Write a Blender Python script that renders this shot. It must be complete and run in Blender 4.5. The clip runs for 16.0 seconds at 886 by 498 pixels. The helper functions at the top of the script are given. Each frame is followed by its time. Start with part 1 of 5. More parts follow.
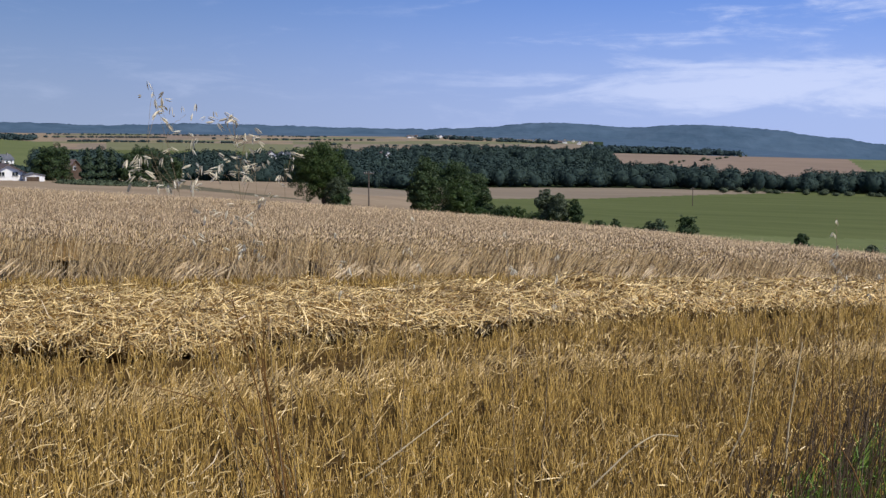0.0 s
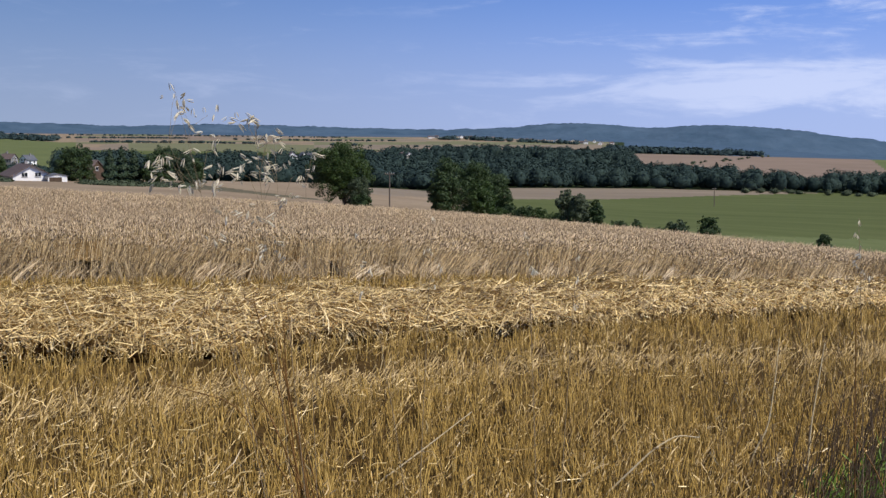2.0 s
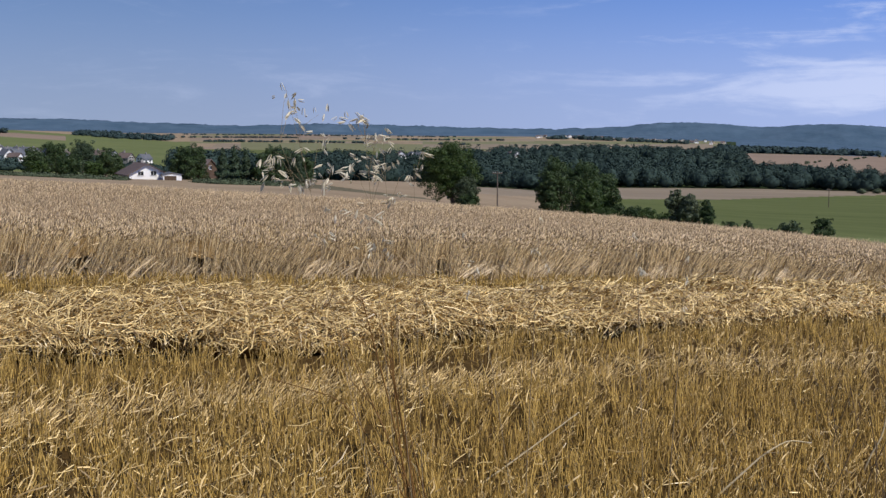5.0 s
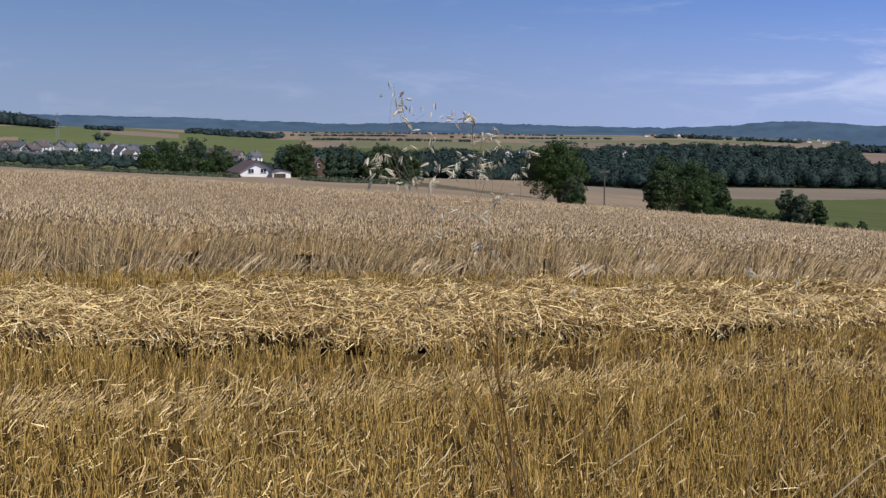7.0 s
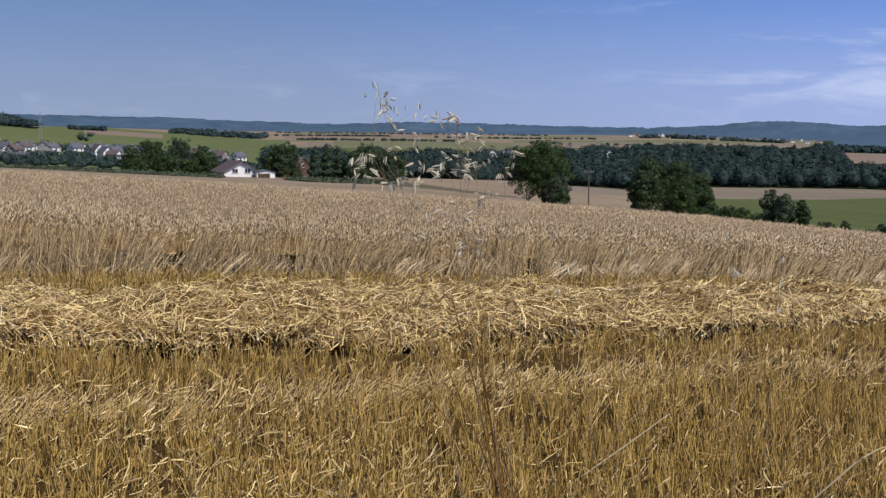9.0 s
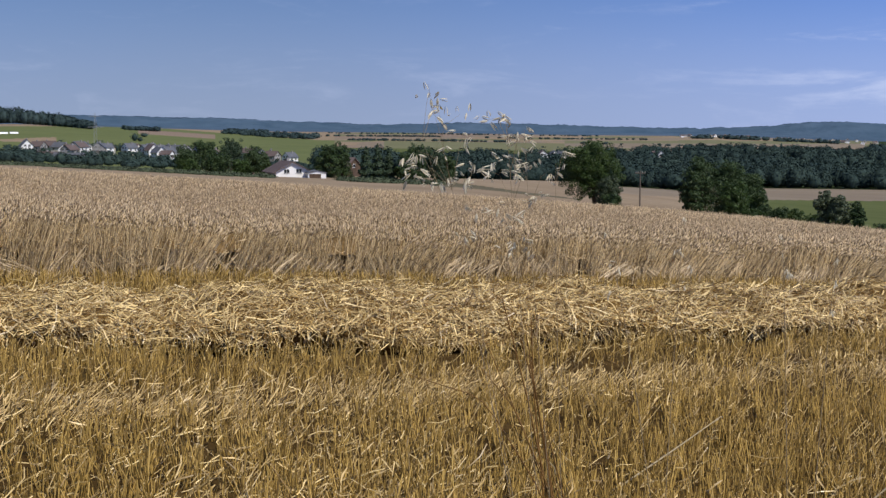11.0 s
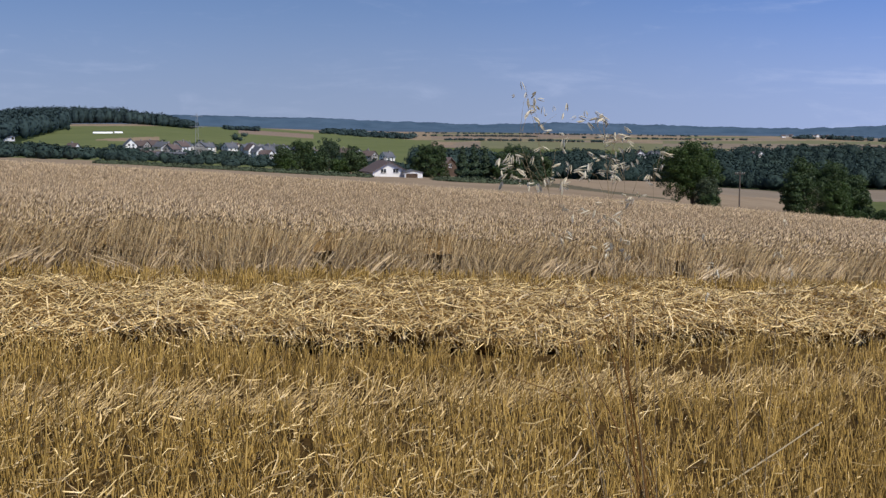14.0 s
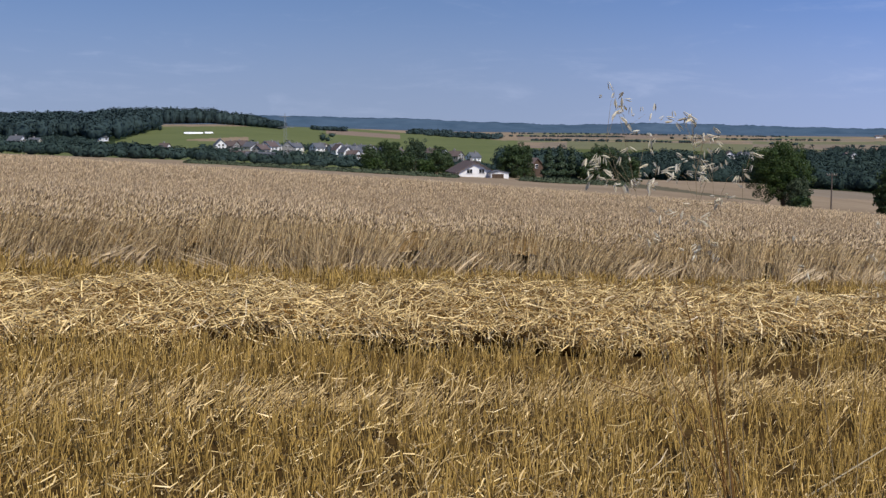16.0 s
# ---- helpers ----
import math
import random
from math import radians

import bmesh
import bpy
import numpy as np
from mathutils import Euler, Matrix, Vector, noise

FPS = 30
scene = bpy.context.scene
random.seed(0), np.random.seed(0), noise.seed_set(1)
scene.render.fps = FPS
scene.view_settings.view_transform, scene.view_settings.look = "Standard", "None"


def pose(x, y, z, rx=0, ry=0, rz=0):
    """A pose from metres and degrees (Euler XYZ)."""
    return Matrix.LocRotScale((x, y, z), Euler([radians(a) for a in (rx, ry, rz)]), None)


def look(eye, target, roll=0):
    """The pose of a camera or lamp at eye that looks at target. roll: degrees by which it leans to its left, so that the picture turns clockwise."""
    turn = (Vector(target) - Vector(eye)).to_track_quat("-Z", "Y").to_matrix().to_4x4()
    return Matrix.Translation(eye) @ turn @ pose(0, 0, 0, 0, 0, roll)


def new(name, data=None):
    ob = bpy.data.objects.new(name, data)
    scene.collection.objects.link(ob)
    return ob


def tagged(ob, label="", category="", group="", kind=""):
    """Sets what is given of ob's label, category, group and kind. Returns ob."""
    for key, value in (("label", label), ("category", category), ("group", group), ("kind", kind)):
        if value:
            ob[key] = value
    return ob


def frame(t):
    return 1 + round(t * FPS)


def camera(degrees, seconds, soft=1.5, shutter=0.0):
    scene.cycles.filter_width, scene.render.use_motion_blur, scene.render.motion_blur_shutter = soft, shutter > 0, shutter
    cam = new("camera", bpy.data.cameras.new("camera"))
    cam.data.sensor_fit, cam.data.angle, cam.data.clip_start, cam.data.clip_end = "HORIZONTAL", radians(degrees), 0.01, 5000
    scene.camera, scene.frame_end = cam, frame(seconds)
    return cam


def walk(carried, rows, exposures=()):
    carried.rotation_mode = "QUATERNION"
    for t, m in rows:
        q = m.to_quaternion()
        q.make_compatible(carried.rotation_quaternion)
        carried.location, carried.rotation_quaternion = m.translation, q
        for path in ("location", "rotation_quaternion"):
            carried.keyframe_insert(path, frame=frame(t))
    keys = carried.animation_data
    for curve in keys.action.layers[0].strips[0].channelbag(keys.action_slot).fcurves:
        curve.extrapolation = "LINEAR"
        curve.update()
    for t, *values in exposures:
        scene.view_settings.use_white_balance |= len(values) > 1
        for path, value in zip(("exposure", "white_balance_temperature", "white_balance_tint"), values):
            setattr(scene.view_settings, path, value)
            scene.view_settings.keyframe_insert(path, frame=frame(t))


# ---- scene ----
cam = camera(37.645, 16.0, soft=1.42)
EYE = 1.55
TURN = [
    (0.0, -5.426, 0.0, 0.02), (0.5, -5.446, 0.194, 0), (1.0, -5.422, 0.53, 0.03), (1.5, -5.409, 0.766, 0),
    (2.0, -5.404, 0.918, -0.02), (2.5, -5.414, 1.245, 0.03), (3.0, -5.429, 1.359, 0.05), (3.5, -5.43, 2.683, 0),
    (4.0, -5.46, 3.553, 0.04), (4.2, -5.445, 3.979, 0), (6.3, -5.452, 9.244, -0.06), (6.5, -5.451, 9.921, -0.06),
    (7.0, -5.485, 10.351, 0), (7.5, -5.477, 10.062, 0.04), (8.0, -5.485, 9.732, 0.03), (8.2, -5.486, 9.641, 0),
    (10.5, -5.486, 10.278, -0.01), (11.0, -5.465, 11.894, -0.01), (11.5, -5.468, 13.288, -0.01),
    (12.0, -5.467, 14.236, 0.01), (12.5, -5.475, 14.986, 0.03), (13.0, -5.475, 15.324, 0.03), (13.5, -5.468, 15.628, 0.03),
    (14.0, -5.468, 16.129, 0.02), (14.5, -5.461, 16.79, 0.03), (15.0, -5.463, 17.61, 0.02), (15.5, -5.462, 18.959, -0.01),
    (16.0, -5.452, 19.918, 0.02),
]
walk(cam, [(t, pose(0, 0, EYE, 90 + tilt, 0, turn) @ pose(0, 0, 0, 0, 0, roll)) for t, tilt, turn, roll in TURN],
     [(0.0, 0.06), (3.0, 0.06), (7.0, -0.05), (16.0, -0.05)])

# ---- light ----
SUN_AZ, SUN_EL = 124.0, 47.0   # degrees clockwise from +y, and above the horizon
sun = new("sun", bpy.data.lights.new("sun", "SUN"))
sun.data.energy, sun.data.angle, sun.data.color = 4.2, radians(0.53), (1.0, 0.94, 0.85)
to_sun = Vector((math.sin(radians(SUN_AZ)) * math.cos(radians(SUN_EL)), math.cos(radians(SUN_AZ)) * math.cos(radians(SUN_EL)), math.sin(radians(SUN_EL))))
sun.matrix_world = look(to_sun * 100, (0, 0, 0))

world = bpy.data.worlds.new("sky")
scene.world = world
world.use_nodes = True
wn, wl = world.node_tree.nodes, world.node_tree.links
wn.clear()


def wnode(kind, **inputs):
    n = wn.new(kind)
    for k, v in inputs.items():
        n.inputs[k].default_value = v
    return n


sky = wn.new("ShaderNodeTexSky")
sky.sky_type, sky.sun_disc = "NISHITA", False
sky.sun_elevation, sky.sun_rotation = radians(SUN_EL), radians(SUN_AZ)
sky.air_density, sky.dust_density, sky.ozone_density, sky.altitude = 1.0, 0.2, 3.0, 400
# thin high cloud: long streaks low in the sky, thicker towards the sunny side
geo = wn.new("ShaderNodeTexCoord")
lift = wn.new("ShaderNodeVectorMath")
lift.operation = "ADD"
lift.inputs[1].default_value = (0, 0, 0.16)
wl.new(geo.outputs["Generated"], lift.inputs[0])
wl.new(lift.outputs[0], sky.inputs[0])
sep = wn.new("ShaderNodeSeparateXYZ")
wl.new(geo.outputs["Generated"], sep.inputs[0])


def wmath(op, a, b=None, c=None):
    n = wn.new("ShaderNodeMath")
    n.operation = op
    for i, v in enumerate((a, b, c)):
        if v is None:
            continue
        if isinstance(v, (int, float)):
            n.inputs[i].default_value = v
        else:
            wl.new(v, n.inputs[i])
    return n.outputs[0]


def wramp(value, a, b):
    n = wn.new("ShaderNodeMapRange")
    n.interpolation_type = "SMOOTHSTEP"
    wl.new(value, n.inputs["Value"])
    n.inputs["From Min"].default_value, n.inputs["From Max"].default_value = a, b
    return n.outputs["Result"]


def wnoise(scale_xyz, scale, detail, rough, dist=0.0):
    m = wn.new("ShaderNodeMapping")
    m.inputs["Scale"].default_value = scale_xyz
    m.inputs["Rotation"].default_value = (0, radians(-2.5), 0)
    wl.new(geo.outputs["Generated"], m.inputs["Vector"])
    n = wnode("ShaderNodeTexNoise", Scale=scale, Detail=detail, Roughness=rough, Distortion=dist)
    wl.new(m.outputs[0], n.inputs["Vector"])
    return n.outputs["Fac"]


streak = wnoise((1.0, 1.0, 6.0), 8.0, 8.0, 0.60, 0.9)
fine = wnoise((1.0, 1.0, 3.5), 34.0, 6.0, 0.62, 0.4)
bank = wmath("MULTIPLY", wramp(sep.outputs["Z"], 0.000, 0.024), wramp(sep.outputs["Z"], 0.056, 0.036))
side = wramp(sep.outputs["X"], -0.42, 0.32)
sunny = wramp(sep.outputs["X"], -0.10, 0.24)
wisps = wmath("MULTIPLY", wramp(sep.outputs["Z"], 0.050, 0.070), sunny)
amount = wmath("ADD", wmath("MULTIPLY", bank, wmath("MULTIPLY_ADD", sunny, 0.21, 0.06)), wmath("MULTIPLY", wisps, 0.07))
veil = wmath("ADD", wmath("MULTIPLY", streak, 0.72), wmath("MULTIPLY", fine, 0.28))
cloud = wmath("MULTIPLY", wramp(wmath("ADD", veil, amount), 0.54, 0.80), wmath("MULTIPLY_ADD", sunny, 0.46, 0.18))


def wmix(fac, a, b, blend="MIX"):
    """A colour between two, each a colour or another node's outlet."""
    n = wn.new("ShaderNodeMix")
    n.data_type, n.blend_type = "RGBA", blend
    for key, v in (("Factor", fac), ("A", a), ("B", b)):
        if isinstance(v, (float, tuple)):
            n.inputs[key].default_value = v
        else:
            wl.new(v, n.inputs[key])
    return n.outputs["Result"]


# the sky is deeper and brighter blue on the sunny side, greyer away from it
clear = wmix(1.0, sky.outputs[0], wmix(side, (0.84, 0.85, 0.98, 1.0), (0.90, 1.07, 1.62, 1.0)), "MULTIPLY")
low = wmix(side, (3.35, 3.70, 4.85, 1.0), (4.10, 5.00, 7.95, 1.0))
hazy = wmix(wmath("MULTIPLY", wramp(sep.outputs["Z"], 0.115, -0.01), wmath("MULTIPLY_ADD", side, 0.25, 0.62)), clear, low)
tone = wmix(cloud, hazy, (6.7, 7.4, 9.8, 1.0))
bg = wnode("ShaderNodeBackground", Strength=0.1)
wl.new(tone, bg.inputs["Color"])
out = wn.new("ShaderNodeOutputWorld")
wl.new(bg.outputs[0], out.inputs["Surface"])


# ---- materials ----
def material(name, dark, light, scale=6.0, rough=0.8, island=0.0, bump=0.0, sheen=0.0, translucent=0.0, stretch=(1, 1, 1), spec=0.3, dark2=None, scale2=0.0):
    """A surface that wanders between two colours at two scales, with pieces that differ from one another by island."""
    m = bpy.data.materials.new(name)
    m.use_nodes = True
    nt = m.node_tree
    n, l = nt.nodes, nt.links
    b = n["Principled BSDF"]
    b.inputs["Roughness"].default_value = rough
    b.inputs["Specular IOR Level"].default_value = spec
    co = n.new("ShaderNodeTexCoord")
    mp = n.new("ShaderNodeMapping")
    mp.inputs["Scale"].default_value = stretch
    l.new(co.outputs["Object"], mp.inputs["Vector"])
    t1 = n.new("ShaderNodeTexNoise")
    t1.inputs["Scale"].default_value, t1.inputs["Detail"].default_value = scale, 6
    t2 = n.new("ShaderNodeTexNoise")
    t2.inputs["Scale"].default_value, t2.inputs["Detail"].default_value = scale2 or scale * 0.13, 3
    for t in (t1, t2):
        l.new(mp.outputs[0], t.inputs["Vector"])
    mixv = n.new("ShaderNodeMath")
    mixv.operation = "MULTIPLY_ADD"
    l.new(t1.outputs["Fac"], mixv.inputs[0])
    mixv.inputs[1].default_value = 0.6
    half = n.new("ShaderNodeMath")
    half.operation = "MULTIPLY"
    l.new(t2.outputs["Fac"], half.inputs[0])
    half.inputs[1].default_value = 0.4
    l.new(half.outputs[0], mixv.inputs[2])
    fac = mixv.outputs[0]
    spread = n.new("ShaderNodeMapRange")
    spread.inputs["From Min"].default_value, spread.inputs["From Max"].default_value = 0.32, 0.68
    l.new(fac, spread.inputs["Value"])
    fac = spread.outputs["Result"]
    if island:
        g = n.new("ShaderNodeNewGeometry")
        mi = n.new("ShaderNodeMix")
        mi.inputs["Factor"].default_value = island
        l.new(fac, mi.inputs["A"])
        l.new(g.outputs["Random Per Island"], mi.inputs["B"])
        fac = mi.outputs["Result"]
    ramp = n.new("ShaderNodeMix")
    ramp.data_type = "RGBA"
    l.new(fac, ramp.inputs["Factor"])
    ramp.inputs["A"].default_value, ramp.inputs["B"].default_value = (*dark, 1), (*light, 1)
    l.new(ramp.outputs["Result"], b.inputs["Base Color"])
    if bump:
        bp = n.new("ShaderNodeBump")
        bp.inputs["Strength"].default_value, bp.inputs["Distance"].default_value = bump, 0.3 / scale
        l.new(t1.outputs["Fac"], bp.inputs["Height"])
        l.new(bp.outputs[0], b.inputs["Normal"])
    if translucent:
        tr = n.new("ShaderNodeBsdfTranslucent")
        l.new(ramp.outputs["Result"], tr.inputs["Color"])
        ms = n.new("ShaderNodeMixShader")
        ms.inputs[0].default_value = translucent
        l.new(b.outputs[0], ms.inputs[1])
        l.new(tr.outputs[0], ms.inputs[2])
        l.new(ms.outputs[0], n["Material Output"].inputs["Surface"])
    return m


M = {
    "soil": material("stubble_soil", (0.028, 0.016, 0.005), (0.110, 0.066, 0.021), 16, 0.95, bump=0.6, spec=0.04),
    # extra blue in this tan is distance haze mixed into the colour
    "tan": material("ripe_field", (0.230, 0.172, 0.110), (0.315, 0.242, 0.158), 0.05, 0.95, scale2=0.4, spec=0.04),
    "meadow": material("meadow", (0.072, 0.090, 0.028), (0.122, 0.138, 0.050), 0.03, 0.95, scale2=0.3, stretch=(0.4, 3, 1), spec=0.04),
    "pasture": material("pasture", (0.108, 0.130, 0.048), (0.148, 0.168, 0.066), 0.02, 0.95, scale2=0.2, spec=0.04),
    "pale_pasture": material("pale_pasture", (0.142, 0.146, 0.074), (0.188, 0.186, 0.100), 0.02, 0.95, scale2=0.2, spec=0.04),
    # blue is added here too, for the haze over far fields
    "cut": material("cut_field", (0.190, 0.152, 0.108), (0.262, 0.212, 0.150), 0.02, 0.95, stretch=(1, 4, 1), spec=0.04),
    "track": material("grassy_track", (0.085, 0.078, 0.046), (0.150, 0.128, 0.082), 0.3, 0.95, spec=0.04),
    "woodfloor": material("wood_floor", (0.018, 0.032, 0.012), (0.045, 0.06, 0.022), 0.2, 0.95, spec=0.04),
    "brown": material("fallow_field", (0.205, 0.152, 0.110), (0.275, 0.208, 0.152), 0.03, 0.95, stretch=(1, 3, 1), spec=0.04),
    "straw": material("straw", (0.17, 0.096, 0.024), (1.0, 0.755, 0.335), 3, 0.38, island=0.88, spec=0.5),
    # straw darkened and browned: shade in the windrow's gaps is in the colour
    "shaded_straw_bed": material("shaded_straw_bed", (0.062, 0.031, 0.008), (0.30, 0.185, 0.060), 40, 0.9, bump=0.9, spec=0.04),
    "stubble": material("stubble_stem", (0.074, 0.042, 0.008), (0.66, 0.435, 0.122), 2, 0.45, island=0.85, spec=0.4, scale2=0.7),
    "laid": material("laid_stubble", (0.15, 0.090, 0.026), (0.88, 0.635, 0.275), 3, 0.45, island=0.88, spec=0.4),
    "wheat": material("ripe_wheat", (0.108, 0.070, 0.035), (0.86, 0.655, 0.40), 4.5, 0.5, island=0.78, spec=0.35, scale2=0.35, translucent=0.1),
    "stalk": material("golden_stalk", (0.085, 0.052, 0.020), (0.92, 0.69, 0.37), 4.5, 0.5, island=0.88, spec=0.35, scale2=0.35),
    "lodged": material("lodged_stalk", (0.20, 0.135, 0.062), (0.82, 0.63, 0.37), 3, 0.45, island=0.85, spec=0.4),
    # crop body tones include the shade between stalks, darkest at the cut edge
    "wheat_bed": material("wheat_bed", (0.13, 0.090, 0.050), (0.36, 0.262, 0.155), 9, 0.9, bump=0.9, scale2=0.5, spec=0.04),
    "wheat_edge_shade": material("shaded_crop_stems", (0.088, 0.053, 0.019), (0.25, 0.160, 0.066), 14, 0.9, bump=0.9, scale2=1.5, stretch=(1, 1, 0.25), spec=0.04),
    "oat": material("dry_oat", (0.42, 0.33, 0.18), (1.0, 0.95, 0.76), 40, 0.45, island=0.85, translucent=0.3, spec=0.3),
    "oat_stem": material("oat_stem", (0.16, 0.115, 0.060), (0.34, 0.26, 0.15), 30, 0.5, island=0.4),
    "weed": material("weed_leaf", (0.070, 0.125, 0.018), (0.23, 0.35, 0.050), 8, 0.5, island=0.7, translucent=0.25),
    "pale_stem": material("pale_dry_stem", (0.55, 0.42, 0.22), (0.82, 0.68, 0.42), 30, 0.45, island=0.3),
    "brown_stem": material("brown_dry_stem", (0.105, 0.048, 0.010), (0.24, 0.125, 0.030), 20, 0.6, island=0.3),
    "weed_dark": material("weed_stem", (0.045, 0.030, 0.016), (0.13, 0.085, 0.042), 12, 0.7, island=0.5),
    "bark": material("bark", (0.05, 0.037, 0.025), (0.13, 0.10, 0.07), 5, 0.9, bump=0.8, stretch=(1, 1, 0.2)),
    "oak": material("oak_leaf", (0.016, 0.036, 0.007), (0.070, 0.112, 0.024), 0.7, 0.5, island=0.5, translucent=0.15),
    "leaf": material("broad_leaf", (0.022, 0.044, 0.015), (0.064, 0.100, 0.030), 0.5, 0.55, island=0.6, translucent=0.12),
    "willow": material("willow_leaf", (0.055, 0.078, 0.042), (0.13, 0.155, 0.085), 0.6, 0.5, island=0.6, translucent=0.15),
    "willow_dark": material("elder_leaf", (0.036, 0.056, 0.028), (0.092, 0.120, 0.058), 0.6, 0.5, island=0.6, translucent=0.15),
    "conifer": material("conifer_leaf", (0.018, 0.036, 0.018), (0.05, 0.078, 0.034), 0.6, 0.6, island=0.6),
    # both distant leaf greens are blued, distance haze painted into them
    "wood": material("hazy_wood_leaf", (0.024, 0.042, 0.040), (0.050, 0.076, 0.060), 0.04, 0.8, island=0.18, spec=0.08),
    "far_wood": material("hazy_far_wood_leaf", (0.029, 0.050, 0.051), (0.048, 0.073, 0.069), 0.02, 0.8, island=0.25, spec=0.1),
    "hedge": material("hedge_leaf", (0.050, 0.066, 0.040), (0.085, 0.105, 0.060), 0.1, 0.8, island=0.3, spec=0.1),
    # forest green turned blue: the aerial haze is in the colour
    "hazy_ridge": material("hazy_far_ridge", (0.050, 0.088, 0.128), (0.086, 0.132, 0.182), 0.012, 0.95, scale2=0.0018, bump=0.6, spec=0.04),
    "white": material("white_render", (0.74, 0.73, 0.70), (0.84, 0.83, 0.80), 1.5, 0.8),
    "cream": material("cream_render", (0.50, 0.46, 0.38), (0.64, 0.59, 0.50), 1.5, 0.8),
    "grey_wall": material("grey_render", (0.20, 0.19, 0.18), (0.32, 0.30, 0.28), 1.2, 0.85),
    "roof_brown": material("brown_roof_tile", (0.085, 0.062, 0.055), (0.16, 0.12, 0.105), 3, 0.75, bump=0.4),
    "roof_grey": material("slate_roof", (0.07, 0.075, 0.085), (0.15, 0.155, 0.165), 3, 0.6, bump=0.4),
    "timber": material("dark_timber", (0.055, 0.035, 0.022), (0.12, 0.08, 0.05), 4, 0.8, stretch=(1, 1, 0.2)),
    "pole": material("pole_timber", (0.07, 0.055, 0.045), (0.15, 0.12, 0.095), 6, 0.85, stretch=(1, 1, 0.1)),
    "steel": material("galvanised_steel", (0.22, 0.23, 0.24), (0.36, 0.37, 0.38), 6, 0.5),
    "glass": material("window_glass", (0.012, 0.015, 0.02), (0.03, 0.035, 0.042), 2, 0.08, spec=0.6),
    "ceramic": material("insulator", (0.35, 0.33, 0.3), (0.5, 0.48, 0.45), 20, 0.25),
    "film": material("white_sheeting", (0.72, 0.73, 0.74), (0.86, 0.87, 0.88), 2, 0.4),
}


# ---- tools ----
rng = np.random.default_rng(7)


def link_mesh(name, verts, faces, mats, parent=None, smooth=False, slots=None):
    """One mesh object from an array of corners and one or more arrays of faces with equal corner counts."""
    me = bpy.data.meshes.new(name)
    verts = np.asarray(verts, np.float32)
    groups = faces if isinstance(faces, list) else [faces]
    groups = [np.asarray(g, np.int32) for g in groups if len(g)]
    me.vertices.add(len(verts))
    me.vertices.foreach_set("co", verts.ravel())
    loops = np.concatenate([g.ravel() for g in groups])
    sizes = np.concatenate([np.full(len(g), g.shape[1], np.int32) for g in groups])
    me.loops.add(len(loops))
    me.loops.foreach_set("vertex_index", loops)
    me.polygons.add(len(sizes))
    me.polygons.foreach_set("loop_start", np.concatenate([[0], np.cumsum(sizes)[:-1]]).astype(np.int32))
    me.polygons.foreach_set("loop_total", sizes)
    for m in mats if isinstance(mats, (list, tuple)) else [mats]:
        me.materials.append(m)
    if slots is not None:
        me.polygons.foreach_set("material_index", np.asarray(slots, np.int32))
    if smooth:
        me.polygons.foreach_set("use_smooth", np.ones(len(sizes), bool))
    me.update(calc_edges=True)
    ob = new(name, me)
    if parent:
        ob.parent = parent
    return ob


def part(name, bm, mat, parent, label=""):
    me = bpy.data.meshes.new(name)
    bm.to_mesh(me)
    bm.free()
    me.materials.append(mat)
    ob = new(name, me)
    ob.parent = parent
    return tagged(ob, label)


def joined(pieces):
    """Several (verts, faces) pairs of equal corner counts as one pair."""
    vs, fs, k = [], [], 0
    for v, f in pieces:
        vs.append(v)
        fs.append(f + k)
        k += len(v)
    return np.concatenate(vs), np.concatenate(fs)


def unit(v):
    return v / np.maximum(np.linalg.norm(v, axis=-1, keepdims=True), 1e-9)


def at(az, r):
    """Ground plan place r metres off, az degrees to the left of straight ahead."""
    a = np.radians(az)
    return -np.sin(a) * r, np.cos(a) * r


def ribbons(points, width, facing):
    """Flat strips. points (N, K, 3), width (N,) or (N, K), facing (N, 3) the way across."""
    n, k, _ = points.shape
    w = np.broadcast_to(np.asarray(width).reshape(n, -1), (n, k))[..., None] * 0.5
    across = unit(facing)[:, None, :] * w
    v = np.stack([points - across, points + across], 2).reshape(-1, 3)
    base = (np.arange(n) * 2 * k)[:, None] + (np.arange(k - 1) * 2)[None, :]
    f = np.stack([base, base + 1, base + 3, base + 2], -1).reshape(-1, 4)
    return v, f


def prisms(points, width):
    """Three-sided tapering tubes along points (N, K, 3)."""
    n, k, _ = points.shape
    axis = unit(points[:, -1] - points[:, 0])
    ref = np.where(np.abs(axis[:, 2:3]) > 0.9, [[1.0, 0, 0]], [[0, 0, 1.0]])
    p = unit(np.cross(axis, ref))
    q = np.cross(axis, p)
    w = np.broadcast_to(np.asarray(width).reshape(n, -1), (n, k))[..., None] * 0.5
    rings = [points + (math.cos(a) * p + math.sin(a) * q)[:, None, :] * w for a in (0.5, 0.5 + 2.094, 0.5 + 4.189)]
    v = np.stack(rings, 2).reshape(-1, 3)
    base = (np.arange(n) * 3 * k)[:, None] + (np.arange(k - 1) * 3)[None, :]
    fs = [np.stack([base + i, base + (i + 1) % 3, base + 3 + (i + 1) % 3, base + 3 + i], -1).reshape(-1, 4) for i in range(3)]
    return v, np.concatenate(fs)


